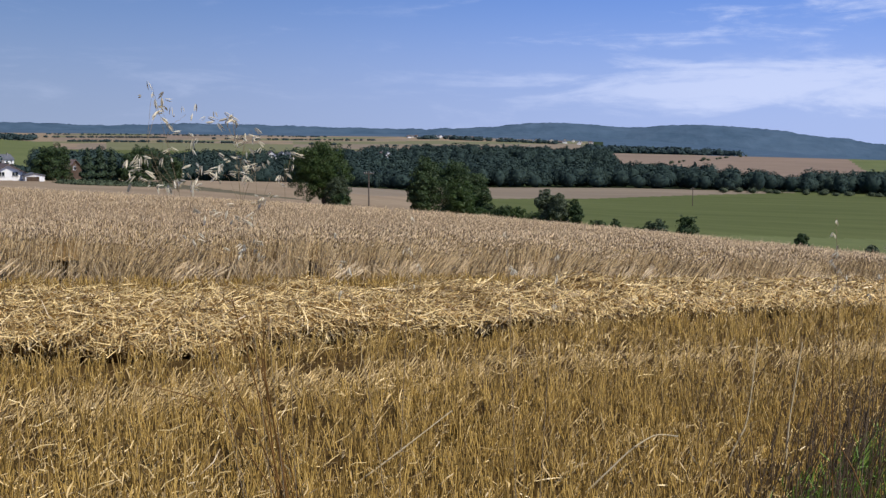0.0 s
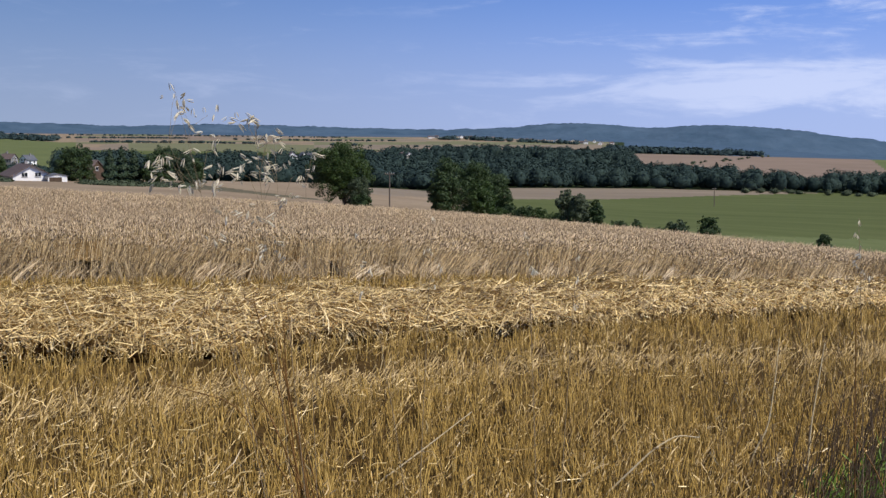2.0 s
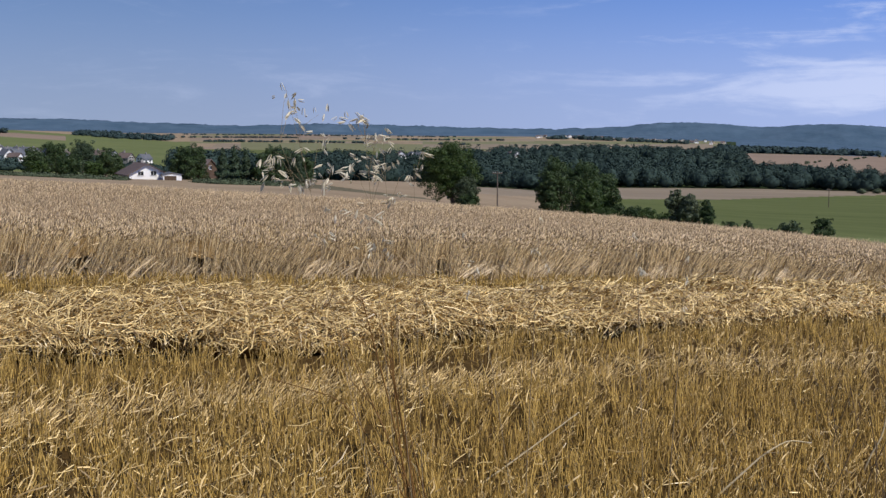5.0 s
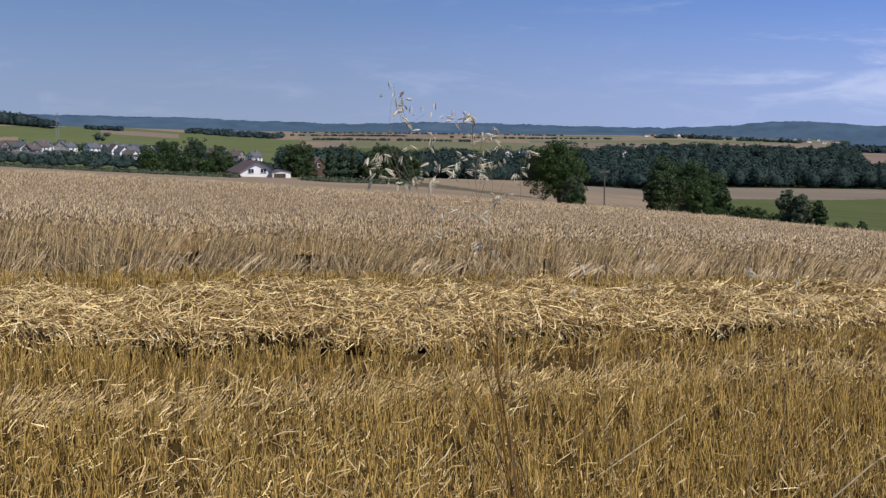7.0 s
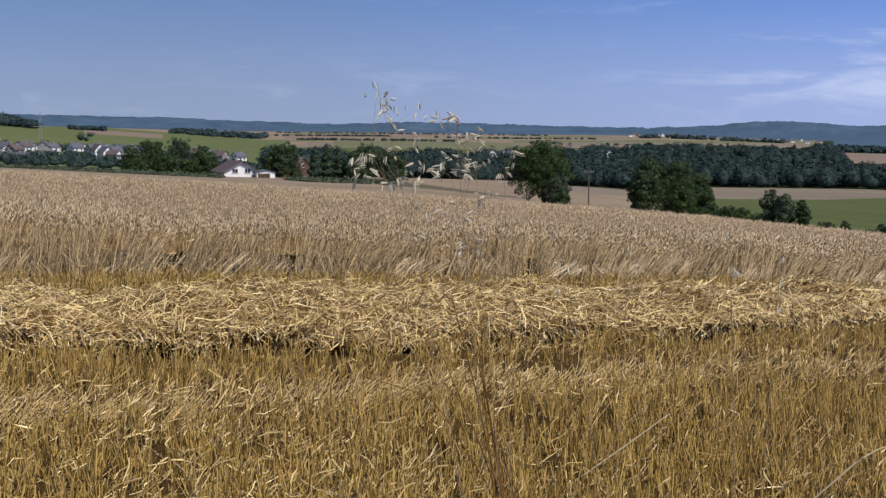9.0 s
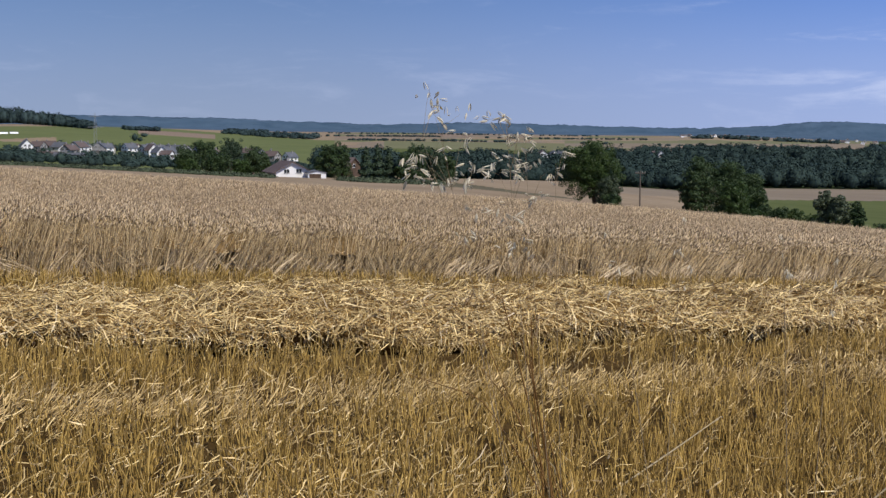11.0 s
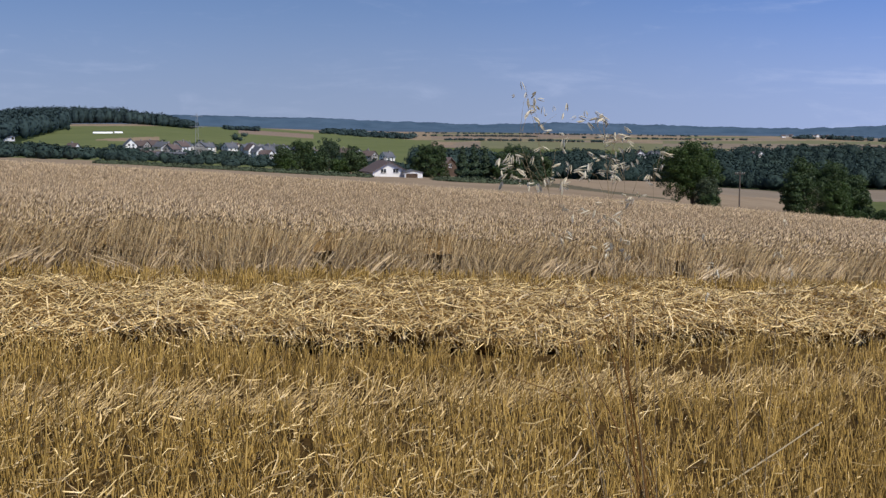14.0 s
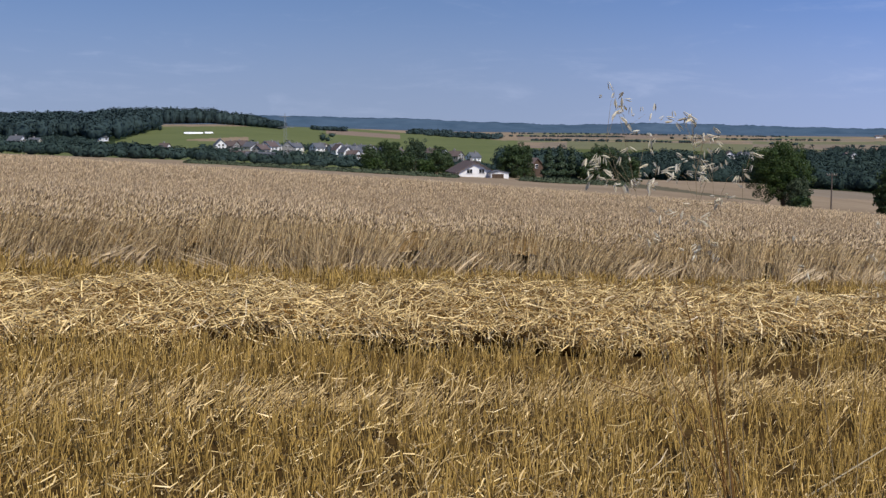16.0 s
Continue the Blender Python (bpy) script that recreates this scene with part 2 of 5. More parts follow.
def spindles(base, tip, width):
    """Three-sided grains, thickest two fifths of the way up."""
    n = len(base)
    axis = unit(tip - base)
    p = unit(np.cross(axis, rng.normal(size=(n, 3))))
    q = np.cross(axis, p)
    mid = base + (tip - base) * 0.4
    w = np.asarray(width).reshape(-1, 1) * 0.5
    v = np.stack([base] + [mid + (p * math.cos(a) + q * math.sin(a)) * w for a in (0, 2.094, 4.189)] + [tip], 1).reshape(-1, 3)
    b = (np.arange(n) * 5)[:, None]
    f = np.concatenate([np.concatenate([b, b + 1 + i, b + 1 + (i + 1) % 3], 1) for i in range(3)]
                       + [np.concatenate([b + 4, b + 1 + (i + 1) % 3, b + 1 + i], 1) for i in range(3)])
    return v, f


def sprays(points, normals, size, loose=0.55):
    """Leaf sprays: bent rhombs, roughly square to their normals."""
    n = len(points)
    nr = unit(normals + rng.normal(size=(n, 3)) * loose)
    p = unit(np.cross(nr, rng.normal(size=(n, 3))))
    q = np.cross(nr, p)
    s = np.asarray(size).reshape(-1, 1)
    e = rng.uniform(0.55, 1.0, (n, 1))
    v = np.stack([points - p * s, points + q * s * e * 0.6 + nr * s * 0.2, points + p * s, points - q * s * e * 0.6 + nr * s * 0.2], 1).reshape(-1, 3)
    return v, np.arange(n * 4).reshape(-1, 4)


def tube(path, radii, sides=7):
    """A closed tube along path (K, 3): corners and faces."""
    path, k = np.asarray(path, float), len(path)
    v = []
    for i in range(k):
        d = unit(path[min(i + 1, k - 1)] - path[max(i - 1, 0)])
        ref = np.array([1.0, 0, 0]) if abs(d[2]) > 0.8 else np.array([0, 0, 1.0])
        p = unit(np.cross(d, ref))
        q = np.cross(d, p)
        for j in range(sides):
            a = 2 * math.pi * j / sides
            v.append(path[i] + (math.cos(a) * p + math.sin(a) * q) * radii[i])
    f = [(i * sides + j, i * sides + (j + 1) % sides, (i + 1) * sides + (j + 1) % sides, (i + 1) * sides + j) for i in range(k - 1) for j in range(sides)]
    return np.array(v), np.array(f)


def smooth_noise(x, y, scale, seed=0):
    """Cheap rolling noise, about -1 to 1."""
    r = np.random.default_rng(seed)
    out = 0
    for i in range(7):
        a, ph = r.uniform(0, 2 * math.pi), r.uniform(0, 6.3)
        k = scale * r.uniform(0.6, 2.2)
        out = out + np.sin((x * math.cos(a) + y * math.sin(a)) * k + ph)
    return out / 3.2


# ---- lie of the land ----
FALL_X, FALL_Y = -0.05, -0.05          # the field falls to the right and ahead
CROP = 0.72                             # height of the standing crop
SWATH_D = np.array([0.732, 0.681])      # along the mown rows
SWATH_N = np.array([-0.681, 0.732])     # across them, away from the eye
CREST_AZ = [-30, -19, -12, -8, 0, 6, 12, 20, 30, 39, 55]
CREST_EL = [-0.110, -0.0985, -0.088, -0.0810, -0.0685, -0.0612, -0.0546, -0.0447, -0.0330, -0.0225, -0.0160]
FAR_R = [150, 260, 400, 650, 900, 1300, 1600, 2400, 4200]
FAR_AZ = [-30, -19, -8, 0, 6, 12, 20, 30, 39, 55]
FAR_Z = np.array([
    (-15.9, -24.8, -29.4, -33.2, -37.6, -44.5, -48.0, -76.0, -140.0),
    (-14.6, -23.1, -26.8, -31.2, -36.0, -40.3, -38.5, -59.0, -106.0),
    (-11.2, -19.1, -24.5, -29.3, -35.2, -34.1, -32.5, -40.2, -40.5),
    (-9.1, -16.4, -21.1, -29.3, -33.7, -28.4, -28.4, -25.6, -27.7),
    (-8.3, -14.7, -15.8, -29.0, -30.9, -22.8, -23.5, -24.5, -24.0),
    (-7.0, -11.3, -14.8, -26.1, -27.0, -21.1, -20.7, -21.4, -16.7),
    (-6.0, -9.3, -13.4, -17.7, -21.1, -18.8, -17.9, -19.3, -9.4),
    (-4.2, -6.4, -9.6, -14.0, -12.5, -3.0, 2.2, 1.6, 5.2),
    (-2.8, -4.4, -6.8, -9.8, -11.4, -7.5, -0.5, -0.5, 5.2),
    (-2.0, -3.0, -4.7, -6.4, -7.5, -5.8, -0.5, 1.6, 5.2),
])


def crest(az):
    """The way off to the brow of the field, and how fast it bends down."""
    a = np.radians(np.clip(az, -30, 55))
    s = FALL_X * -np.sin(a) + FALL_Y * np.cos(a)
    gap = np.maximum(s - np.interp(az, CREST_AZ, CREST_EL), 0.0105)
    k = (gap / 2) ** 2 / (EYE - CROP)
    return np.sqrt((EYE - CROP) / k), k


def height(x, y):
    x, y = np.asarray(x, float), np.asarray(y, float)
    r = np.hypot(x, y)
    az = np.degrees(np.arctan2(-x, y))
    rc, k = crest(az)
    rb = np.minimum(rc * 1.12, 140)
    near = FALL_X * x + FALL_Y * y - k * np.minimum(r, rb) ** 2
    near = np.where(np.abs(az) > 90, FALL_X * x + FALL_Y * y - 0.00005 * np.minimum(r, 400) ** 2, near)
    # beyond the brow: the sight slope runs on through the knots of the valley
    a = np.clip(az, FAR_AZ[0], FAR_AZ[-1])
    i = np.clip(np.searchsorted(FAR_AZ, a, side="right") - 1, 0, len(FAR_AZ) - 2)
    a0, a1 = np.take(FAR_AZ, i), np.take(FAR_AZ, i + 1)
    w = (a - a0) / (a1 - a0)
    zb = (FALL_X * x + FALL_Y * y) / np.maximum(r, 1e-6) * rb - k * rb ** 2
    lr = np.log(np.maximum(r, 1))
    knots = [np.log(rb)] + [np.full_like(r, math.log(q)) for q in FAR_R]
    slopes = [zb / rb] + [(FAR_Z[i, j] * (1 - w) + FAR_Z[i + 1, j] * w) / FAR_R[j] for j in range(len(FAR_R))]
    far = slopes[0]
    for j in range(len(knots) - 1):
        t = np.clip((lr - knots[j]) / np.maximum(knots[j + 1] - knots[j], 1e-6), 0, 1)
        far = np.where(lr >= knots[j], slopes[j] * (1 - t) + slopes[j + 1] * t, far)
    far = np.where(lr > knots[-1], slopes[-1], far) * r
    behind = np.clip((np.abs(az) - 60) / 30, 0, 1)
    far = far * (1 - behind) + (-0.02 * r) * behind
    return np.where(r < rb, near, far)


def ground_at(az, r):
    x, y = at(az, r)
    return float(x), float(y), float(height(x, y))


# ---- ground: one sheet to the horizon ----
def build_ground():
    azs = np.concatenate([np.arange(-180, -34, 6.0), np.arange(-34, 52, 0.12), np.arange(52, 180, 6.0)])
    rs = np.concatenate([[0.0], np.geomspace(0.6, 40, 36)[:-1], np.geomspace(40, 4900, 330)])
    A, R = np.meshgrid(azs, rs[1:], indexing="ij")
    X, Y = at(A, R)
    Z = height(X, Y)
    na, nr = A.shape
    v = np.concatenate([np.stack([X, Y, Z], -1).reshape(-1, 3), [[0, 0, 0]]])
    I, J = np.meshgrid(np.arange(na), np.arange(nr - 1), indexing="ij")
    I2 = (I + 1) % na
    f = np.stack([I * nr + J, I * nr + J + 1, I2 * nr + J + 1, I2 * nr + J], -1).reshape(-1, 4)
    tri = np.stack([np.full(na, na * nr), np.arange(na) * nr, ((np.arange(na) + 1) % na) * nr], -1)
    az = (A[I, J] + 0.06).ravel()
    r = np.sqrt(R[I, J] * R[I, J + 1]).ravel()
    x, y = at(az, r)
    wob = smooth_noise(x, y, 0.004, 3)
    names = ["soil", "tan", "meadow", "pasture", "cut", "woodfloor", "brown", "hazy_ridge", "track", "pale_pasture"]
    el = (height(x, y) - EYE) / r          # how far below eye level it shows
    s = np.zeros(len(az), int)
    rc = crest(az)[0]
    s[r > rc * 1.1] = 1
    s[r > 480] = 2
    # green meadow below the field, brighter at its near edge, with a cut strip on its far side
    right = az < -1
    s[right & (r > 170)] = 2
    s[(az < -10) & (r > 150) & (el < -0.083 + 0.002 * wob)] = 3
    s[(az < 5) & (el > np.interp(az, [-19, -16, -11.5, -6.5, -2.4, 3], [-0.0488, -0.0490, -0.0519, -0.0557, -0.0560, -0.0560])) & (r > 270) & (r < 660)] = 4
    s[(az >= -1) & (az < 5) & (r > 270) & (r < np.interp(az, [-1, 3], [430, 360]))] = 1
    # valley woods
    s[(az < 16) & (r > 650) & (r < 1500) & (r < np.interp(az, [-12.6, -10.2, -7.8, -7.0, -1, 6, 15], [740, 880, 1010, 1480, 1480, 1260, 1000]))] = 5
    s[(az > 0.5) & (az < 5) & (r > 500 - (az - 0.5) * -25) & (r < 660)] = 5
    # the grassy track between the brow and the stubble beyond
    s[(az > 5.8) & (az < 11.8) & (np.abs(el - np.interp(az, [6.0, 8.5, 10.2, 11.4], [-0.0568, -0.0520, -0.0482, -0.0462])) < np.interp(az, [6, 8.5, 11.4], [0.0003, 0.0009, 0.0017]))] = 8
    # far fields in strips
    far = (r > 1260) & (az >= -8)
    cell = (np.floor((az + 40 + 2 * wob) / 3.1) * 7 + np.floor(np.log(r / 1260 + 0.02 * wob) * 6.5 + az * 0.04) * 13).astype(int)
    pick = np.array([1, 4, 9, 1, 4, 9, 4, 1, 9, 4, 6])[np.mod(cell * 31 + cell // 7, 11)]
    s[far & (s != 5)] = pick[far & (s != 5)]
    s[far & (az > 6) & (az < 14.5) & (r < 1750)] = 9
    s[(az > -6) & (az < 6.5) & (el > -0.0185) & (el < -0.0140) & (r > 1500)] = 4
    s[(az > -6) & (az < 6.5) & (el >= -0.0140 + 0.0006 * wob) & (el < -0.0122) & (r > 1700)] = 9
    s[(az > 14) & (r > 420) & (r < 850)] = 3
    # the fallow slope above the wood, with woods behind it
    s[(az < -7.0) & (r > 735) & (s != 5)] = 6
    s[(az < -17.9 + (r - 1300) * 0.003 + wob * 0.3) & (r > 1000)] = 3
    s[(az < -6.5) & (r > 1640)] = 5
    # further off the ground is painted haze-blue like the hills
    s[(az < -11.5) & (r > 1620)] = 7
    # pasture hill behind the village
    hill = (az > 16.6) & (r > 700) & (el < np.interp(az, [17.3, 20.8, 24.5, 27.3, 33], [-0.0118, -0.0072, -0.0022, -0.0012, -0.0012]))
    s[(az > 16.6) & (r > 1300) & ~hill] = 1
    s[hill] = 3
    s[hill & (az > 28.4 + wob * 0.3) & (az < 31.0) & (np.abs(el + 0.0112 + 0.0004 * wob) < np.interp(az, [28.4, 29.4, 31.0], [0.0022, 0.0017, 0.0004]))] = 1
    s[hill & (az > 21.8) & (az < 25.0) & (np.abs(el + 0.0076 - (az - 23) * 0.0012) < 0.0016)] = 6
    s[(az > 32.2) & (r > 1000 + np.maximum(0, 34 - az) * 200) & (r < 1700)] = 5
    s[(az > 34) & (r > 760) & (r < 1150)] = 5
    # the farthest land also takes the hills' painted haze colour
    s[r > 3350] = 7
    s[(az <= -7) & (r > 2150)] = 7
    ob = link_mesh("ground", v, [f, tri], [M[n] for n in names], smooth=True, slots=np.concatenate([s, np.zeros(len(tri), int)]))
    return tagged(ob, "rolling farmland of stubble, meadow and ripe fields", "ground", kind="structure")


build_ground()


# ---- far hills on the skyline ----
def build_ridge(name, r0, r1, azs, ups, foot, mat, label, rough):
    a = np.arange(-60, 80, 0.12)
    top = np.interp(a, azs, ups)
    rows, depth = [], 8
    for j in range(depth + 1):
        t = j / depth
        r = r0 + (r1 - r0) * t
        low = np.minimum(foot, top - 0.022)
        el = low + (top - low) * (math.sin(t * math.pi / 2))
        x, y = at(a, r)
        bump = smooth_noise(x, y, 0.03, 5 + j) * rough * t + rng.normal(0, rough * 0.35, len(a)) * t
        rows.append(np.stack([x, y, EYE + el * r + bump], -1))
    x, y = at(a, r1 * 1.02)
    rows.append(np.stack([x, y, np.full_like(x, -120.0)], -1))
    v = np.stack(rows, 1)
    n, k = v.shape[:2]
    I, J = np.meshgrid(np.arange(n - 1), np.arange(k - 1), indexing="ij")
    f = np.stack([I * k + J, I * k + J + 1, (I + 1) * k + J + 1, (I + 1) * k + J], -1).reshape(-1, 4)
    return tagged(link_mesh(name, v.reshape(-1, 3), f, mat, smooth=True), label, "hills", kind="structure")


RIDGE_AZ = [-60, -32, -25] + [-18.75, -17.22, -14.93, -12.59, -11.41, -9.73, -8.03, -6.57, -5.34, -3.86, -2.38, -0.40, 2.08, 4.55, 8.23, 11.36, 14.19, 16.49, 18.75, 22.00, 24.47, 27.17, 34, 80]
RIDGE_UP = [-0.03, -0.026, -0.020] + [(222 - q) / 2300 for q in (254, 245, 233, 223, 220, 222, 226, 220, 217, 218, 223, 228, 228, 225, 221, 219, 221, 219, 215, 210, 208, 205, 206, 208)]
# no haze in the air: the hills' blue colour stands for it
build_ridge("backdrop_hills", 4350, 4800, RIDGE_AZ, RIDGE_UP, -0.014, M["hazy_ridge"], "distant forested hills along the skyline, haze painted in as blue", 2.5)


# ---- trees ----
def lobes_of(width, tall, low, count, seed, top_heavy=0.5):
    """Crown lobes (centres, radii) that fill an uneven envelope from low to tall."""
    r = np.random.default_rng(seed)
    c, s = [], []
    for i in range(count):
        t = (i + 0.5) / count
        a = i * 2.4 + r.uniform(-0.5, 0.5)
        prof = math.sin(math.pi * (0.12 + 0.83 * t) ** (1.0 - 0.3 * top_heavy)) ** 0.6
        out = width * 0.5 * prof * r.uniform(0.35, 0.68)
        rad = width * r.uniform(0.19, 0.27) * (0.65 + 0.35 * prof)
        z = low + (tall - low) * (0.1 + 0.85 * t)
        c.append((math.cos(a) * out, math.sin(a) * out, min(z, tall - rad * 0.8)))
        s.append((rad, rad, rad * r.uniform(0.72, 0.95)))
    c.append((0, 0, low + (tall - low) * 0.5))
    s.append((width * 0.3, width * 0.3, (tall - low) * 0.42))
    return np.array(c), np.array(s)


def crown_points(c, s, count, seed, inner=0.16, each=13):
    """Leaf places and their outward ways: small leafy clumps sit all over the lobes."""
    r = np.random.default_rng(seed)
    area = s[:, 0] * s[:, 2]
    m = len(c) * each
    lobe = r.choice(len(c), m, p=area / area.sum())
    d0 = unit(r.normal(size=(m, 3)) + [[0, 0, 0.25]])
    mid = c[lobe] + d0 * s[lobe] * r.uniform(0.68, 1.02, (m, 1))
    size = s[lobe].min(axis=1) * r.uniform(0.26, 0.46, m)
    pick = r.choice(m, count, p=size ** 2 / (size ** 2).sum())
    d = unit(r.normal(size=(count, 3)) + 0.55 * d0[pick])
    p = mid[pick] + d * (size[pick] * r.uniform(0.7, 1.08, count))[:, None] * [[1, 1, 0.8]]
    deep = r.random(count) < inner
    p[deep] = c[lobe[pick[deep]]] + d[deep] * s[lobe[pick[deep]]] * r.uniform(0.3, 0.75, (deep.sum(), 1))
    return p, unit(d + 0.4 * d0[pick])


def tree_meshes(kind, tall, width, low, count, spray, mat, seed, lobes=9, trunk=0.03):
    """An upright tree at the origin: an Empty with its trunk, limbs and crown."""
    top = new(kind)
    c, s = lobes_of(width, tall, low, lobes, seed)
    r = np.random.default_rng(seed + 1)
    tr = tall * trunk
    path = [(0, 0, -0.6), (0.02 * tall, 0, low * 0.6 + 0.1), (0.0, 0.02 * tall, low + (tall - low) * 0.35), (0.02 * tall, 0, tall * 0.85)]
    v, f = tube(path, [tr * 1.3, tr, tr * 0.7, tr * 0.15], 8)
    link_mesh("trunk", v, f, M["bark"], top, smooth=True)
    for i in range(min(6, len(c) - 1)):
        z0 = low * 0.7 + (tall - low) * 0.08 * i
        b = np.array((0, 0, z0))
        mid = b * 0.4 + c[i] * 0.6 + np.array((0, 0, -0.04 * tall))
        v, f = tube([b, mid, c[i]], [tr * 0.45, tr * 0.28, tr * 0.08], 5)
        link_mesh("limb", v, f, M["bark"], top, smooth=True)
    p, d = crown_points(c, s, count, seed + 2)
    keep = p[:, 2] > 0.05
    p, d = p[keep], d[keep]
    v, f = sprays(p, d, r.uniform(0.6, 1.25, len(p)) * spray)
    link_mesh("crown", v, f, mat, top)
    return top


def conifer_meshes(kind, tall, width, count, spray, mat, seed):
    top = new(kind)
    r = np.random.default_rng(seed)
    v, f = tube([(0, 0, -0.6), (0, 0, tall * 0.5), (0, 0, tall * 0.97)], [tall * 0.02, tall * 0.012, 0.02], 6)
    link_mesh("trunk", v, f, M["bark"], top, smooth=True)
    t = 1 - np.sqrt(r.random(count))
    a = r.uniform(0, 2 * math.pi, count)
    tier = 0.8 + 0.28 * np.sin(t * tall * 3.2 + np.sin(a * 3) * 0.8)
    rad = width * 0.5 * (1 - t) ** 0.75 * tier * np.where(r.random(count) < 0.3, r.uniform(0.4, 0.9, count), r.uniform(0.85, 1.1, count))
    p = np.stack([np.cos(a) * rad, np.sin(a) * rad, 0.2 + t * tall * 0.98], -1)
    d = np.stack([np.cos(a), np.sin(a), np.full(count, 0.15)], -1)
    v, f = sprays(p, d, r.uniform(0.6, 1.2, count) * spray)
    link_mesh("crown", v, f, mat, top)
    return top


def stand(ob, az, r, spin=0.0, sink=0.0, scale=1.0):
    x, y, z = ground_at(az, r)
    ob.matrix_basis = pose(x, y, z - sink, 0, 0, spin) @ Matrix.Scale(scale, 4)
    return ob


# the lone oak at the field edge with its undergrowth
oak = stand(tree_meshes("oak_tree", 13.2, 13.4, 1.3, 42000, 0.18, M["oak"], 11, lobes=24, trunk=0.035), 5.30, 262)
tagged(oak, "dark green spreading oak at the field edge", "tree")
under = stand(tree_meshes("elder_bush", 6.9, 6.4, 0.0, 11000, 0.15, M["willow_dark"], 21, lobes=9), 4.62, 256, sink=0.3)
tagged(under, "grey-green bush grown against the oak's foot", "bush")
under = stand(tree_meshes("elder_bush", 3.2, 4.4, 0.0, 1800, 0.25, M["leaf"], 23, lobes=7), 4.43, 250, sink=0.3)
tagged(under, "low rounded bush under the oak", "bush")

# the clump right of the pole
CLUMP = [  # az, off, height, width, material, seed
    (0.64, 275, 11.2, 9.0, "leaf", 31), (-0.40, 282, 11.0, 10.5, "leaf", 32), (-1.44, 272, 8.6, 8.2, "leaf", 33),
    (-0.77, 255, 6.6, 8.4, "oak", 34), (1.04, 268, 8.0, 6.0, "leaf", 35),
]
for az, r, tall, wide, mat, seed in CLUMP:
    ob = stand(tree_meshes("broadleaf_tree", tall + 1.9, wide, 0.2, 15000, 0.19, M[mat], seed, lobes=13), az, r, sink=1.2)
    tagged(ob, "dense dark broadleaf tree in a clump", "tree", "trees of the clump")
BUSHES = [  # az, off, height, width, material, seed
    (-1.44, 238, 2.2, 5.5, "oak", 41), (-2.63, 240, 2.8, 4.2, "leaf", 42), (-3.25, 242, 2.6, 4.4, "oak", 43), (-3.99, 236, 2.0, 4.2, "oak", 44),
    (-4.55, 230, 6.6, 4.6, "willow", 45), (-5.17, 228, 5.6, 5.0, "willow", 46), (-5.88, 226, 4.8, 3.4, "leaf", 47),
    (-6.86, 215, 1.6, 4.0, "leaf", 48), (-7.59, 212, 2.0, 2.2, "leaf", 49), (-8.52, 205, 1.1, 4.0, "leaf", 50),
    (-9.37, 198, 2.7, 4.0, "conifer", 51), (-10.64, 192, 3.7, 4.2, "leaf", 52), (-12.24, 185, 0.9, 3.4, "leaf", 53), (-13.84, 178, 0.9, 1.0, "leaf", 54),
    (-15.49, 165, 3.3, 2.6, "leaf", 55), (-18.30, 160, 2.9, 2.6, "willow", 56), (7.50, 150, 0.55, 2.2, "leaf", 57), (-12.83, 184, 0.8, 3.0, "leaf", 58),
    (-2.01, 244, 3.0, 4.0, "leaf", 59),
]
for az, r, tall, wide, mat, seed in BUSHES:
    ob = tree_meshes("hedge_bush", tall + 0.8, wide, 0.0, int(1300 + 1300 * tall), 0.11 + 0.008 * tall, M[mat], seed, lobes=7)
    stand(ob, az, r, sink=0.8)
    tagged(ob, {"willow": "pale grey-green willow bush in the hedge", "oak": "fresh green low bush in the hedge", "conifer": "dark bushy shrub on the field boundary"}.get(mat, "dark green bush along the field boundary"), "bush", "hedge bushes")

# trees round the farmhouse
HOME = [  # az, off, height, width, kind, seed
    (23.12, 372, 7.0, 8.0, "leaf", 61), (22.25, 385, 9.5, 9.0, "leaf", 62), (21.14, 392, 10.4, 10.0, "conifer", 63), (20.22, 396, 8.0, 8.0, "leaf", 64),
    (21.71, 356, 5.6, 8.0, "leaf", 65), (20.71, 352, 4.0, 6.0, "oak", 66), (19.77, 402, 7.0, 6.0, "leaf", 67), (22.99, 350, 3.6, 6.0, "oak", 75),
    (16.85, 352, 9.2, 8.0, "leaf", 68), (16.35, 360, 9.8, 7.5, "leaf", 69), (17.22, 366, 6.5, 6.0, "leaf", 76),
    (15.27, 335, 8.6, 5.2, "conifer", 70), (14.77, 338, 9.2, 5.4, "conifer", 71), (14.28, 342, 8.4, 5.0, "conifer", 72), (13.11, 346, 9.6, 9.0, "leaf", 73),
    (12.23, 350, 9.0, 8.0, "conifer", 74), (13.60, 340, 7.4, 6.0, "leaf", 77), (11.69, 355, 7.2, 6.5, "leaf", 78),
]
for az, r, tall, wide, kind, seed in HOME:
    if kind == "conifer" and wide < 6:
        ob = stand(conifer_meshes("conifer_tree", tall + 0.8, wide, 2600, 0.36, M["conifer"], seed), az, r, sink=0.6)
        tagged(ob, "dark narrow conifer beside the farm", "tree", "trees round the farm")
    else:
        ob = stand(tree_meshes("garden_tree", tall + 1.0, wide, 0.3, 8500, 0.23, M[kind], seed, lobes=10), az, r, sink=1.0)
        tagged(ob, "leafy dark green tree beside the farm buildings", "tree", "trees round the farm")


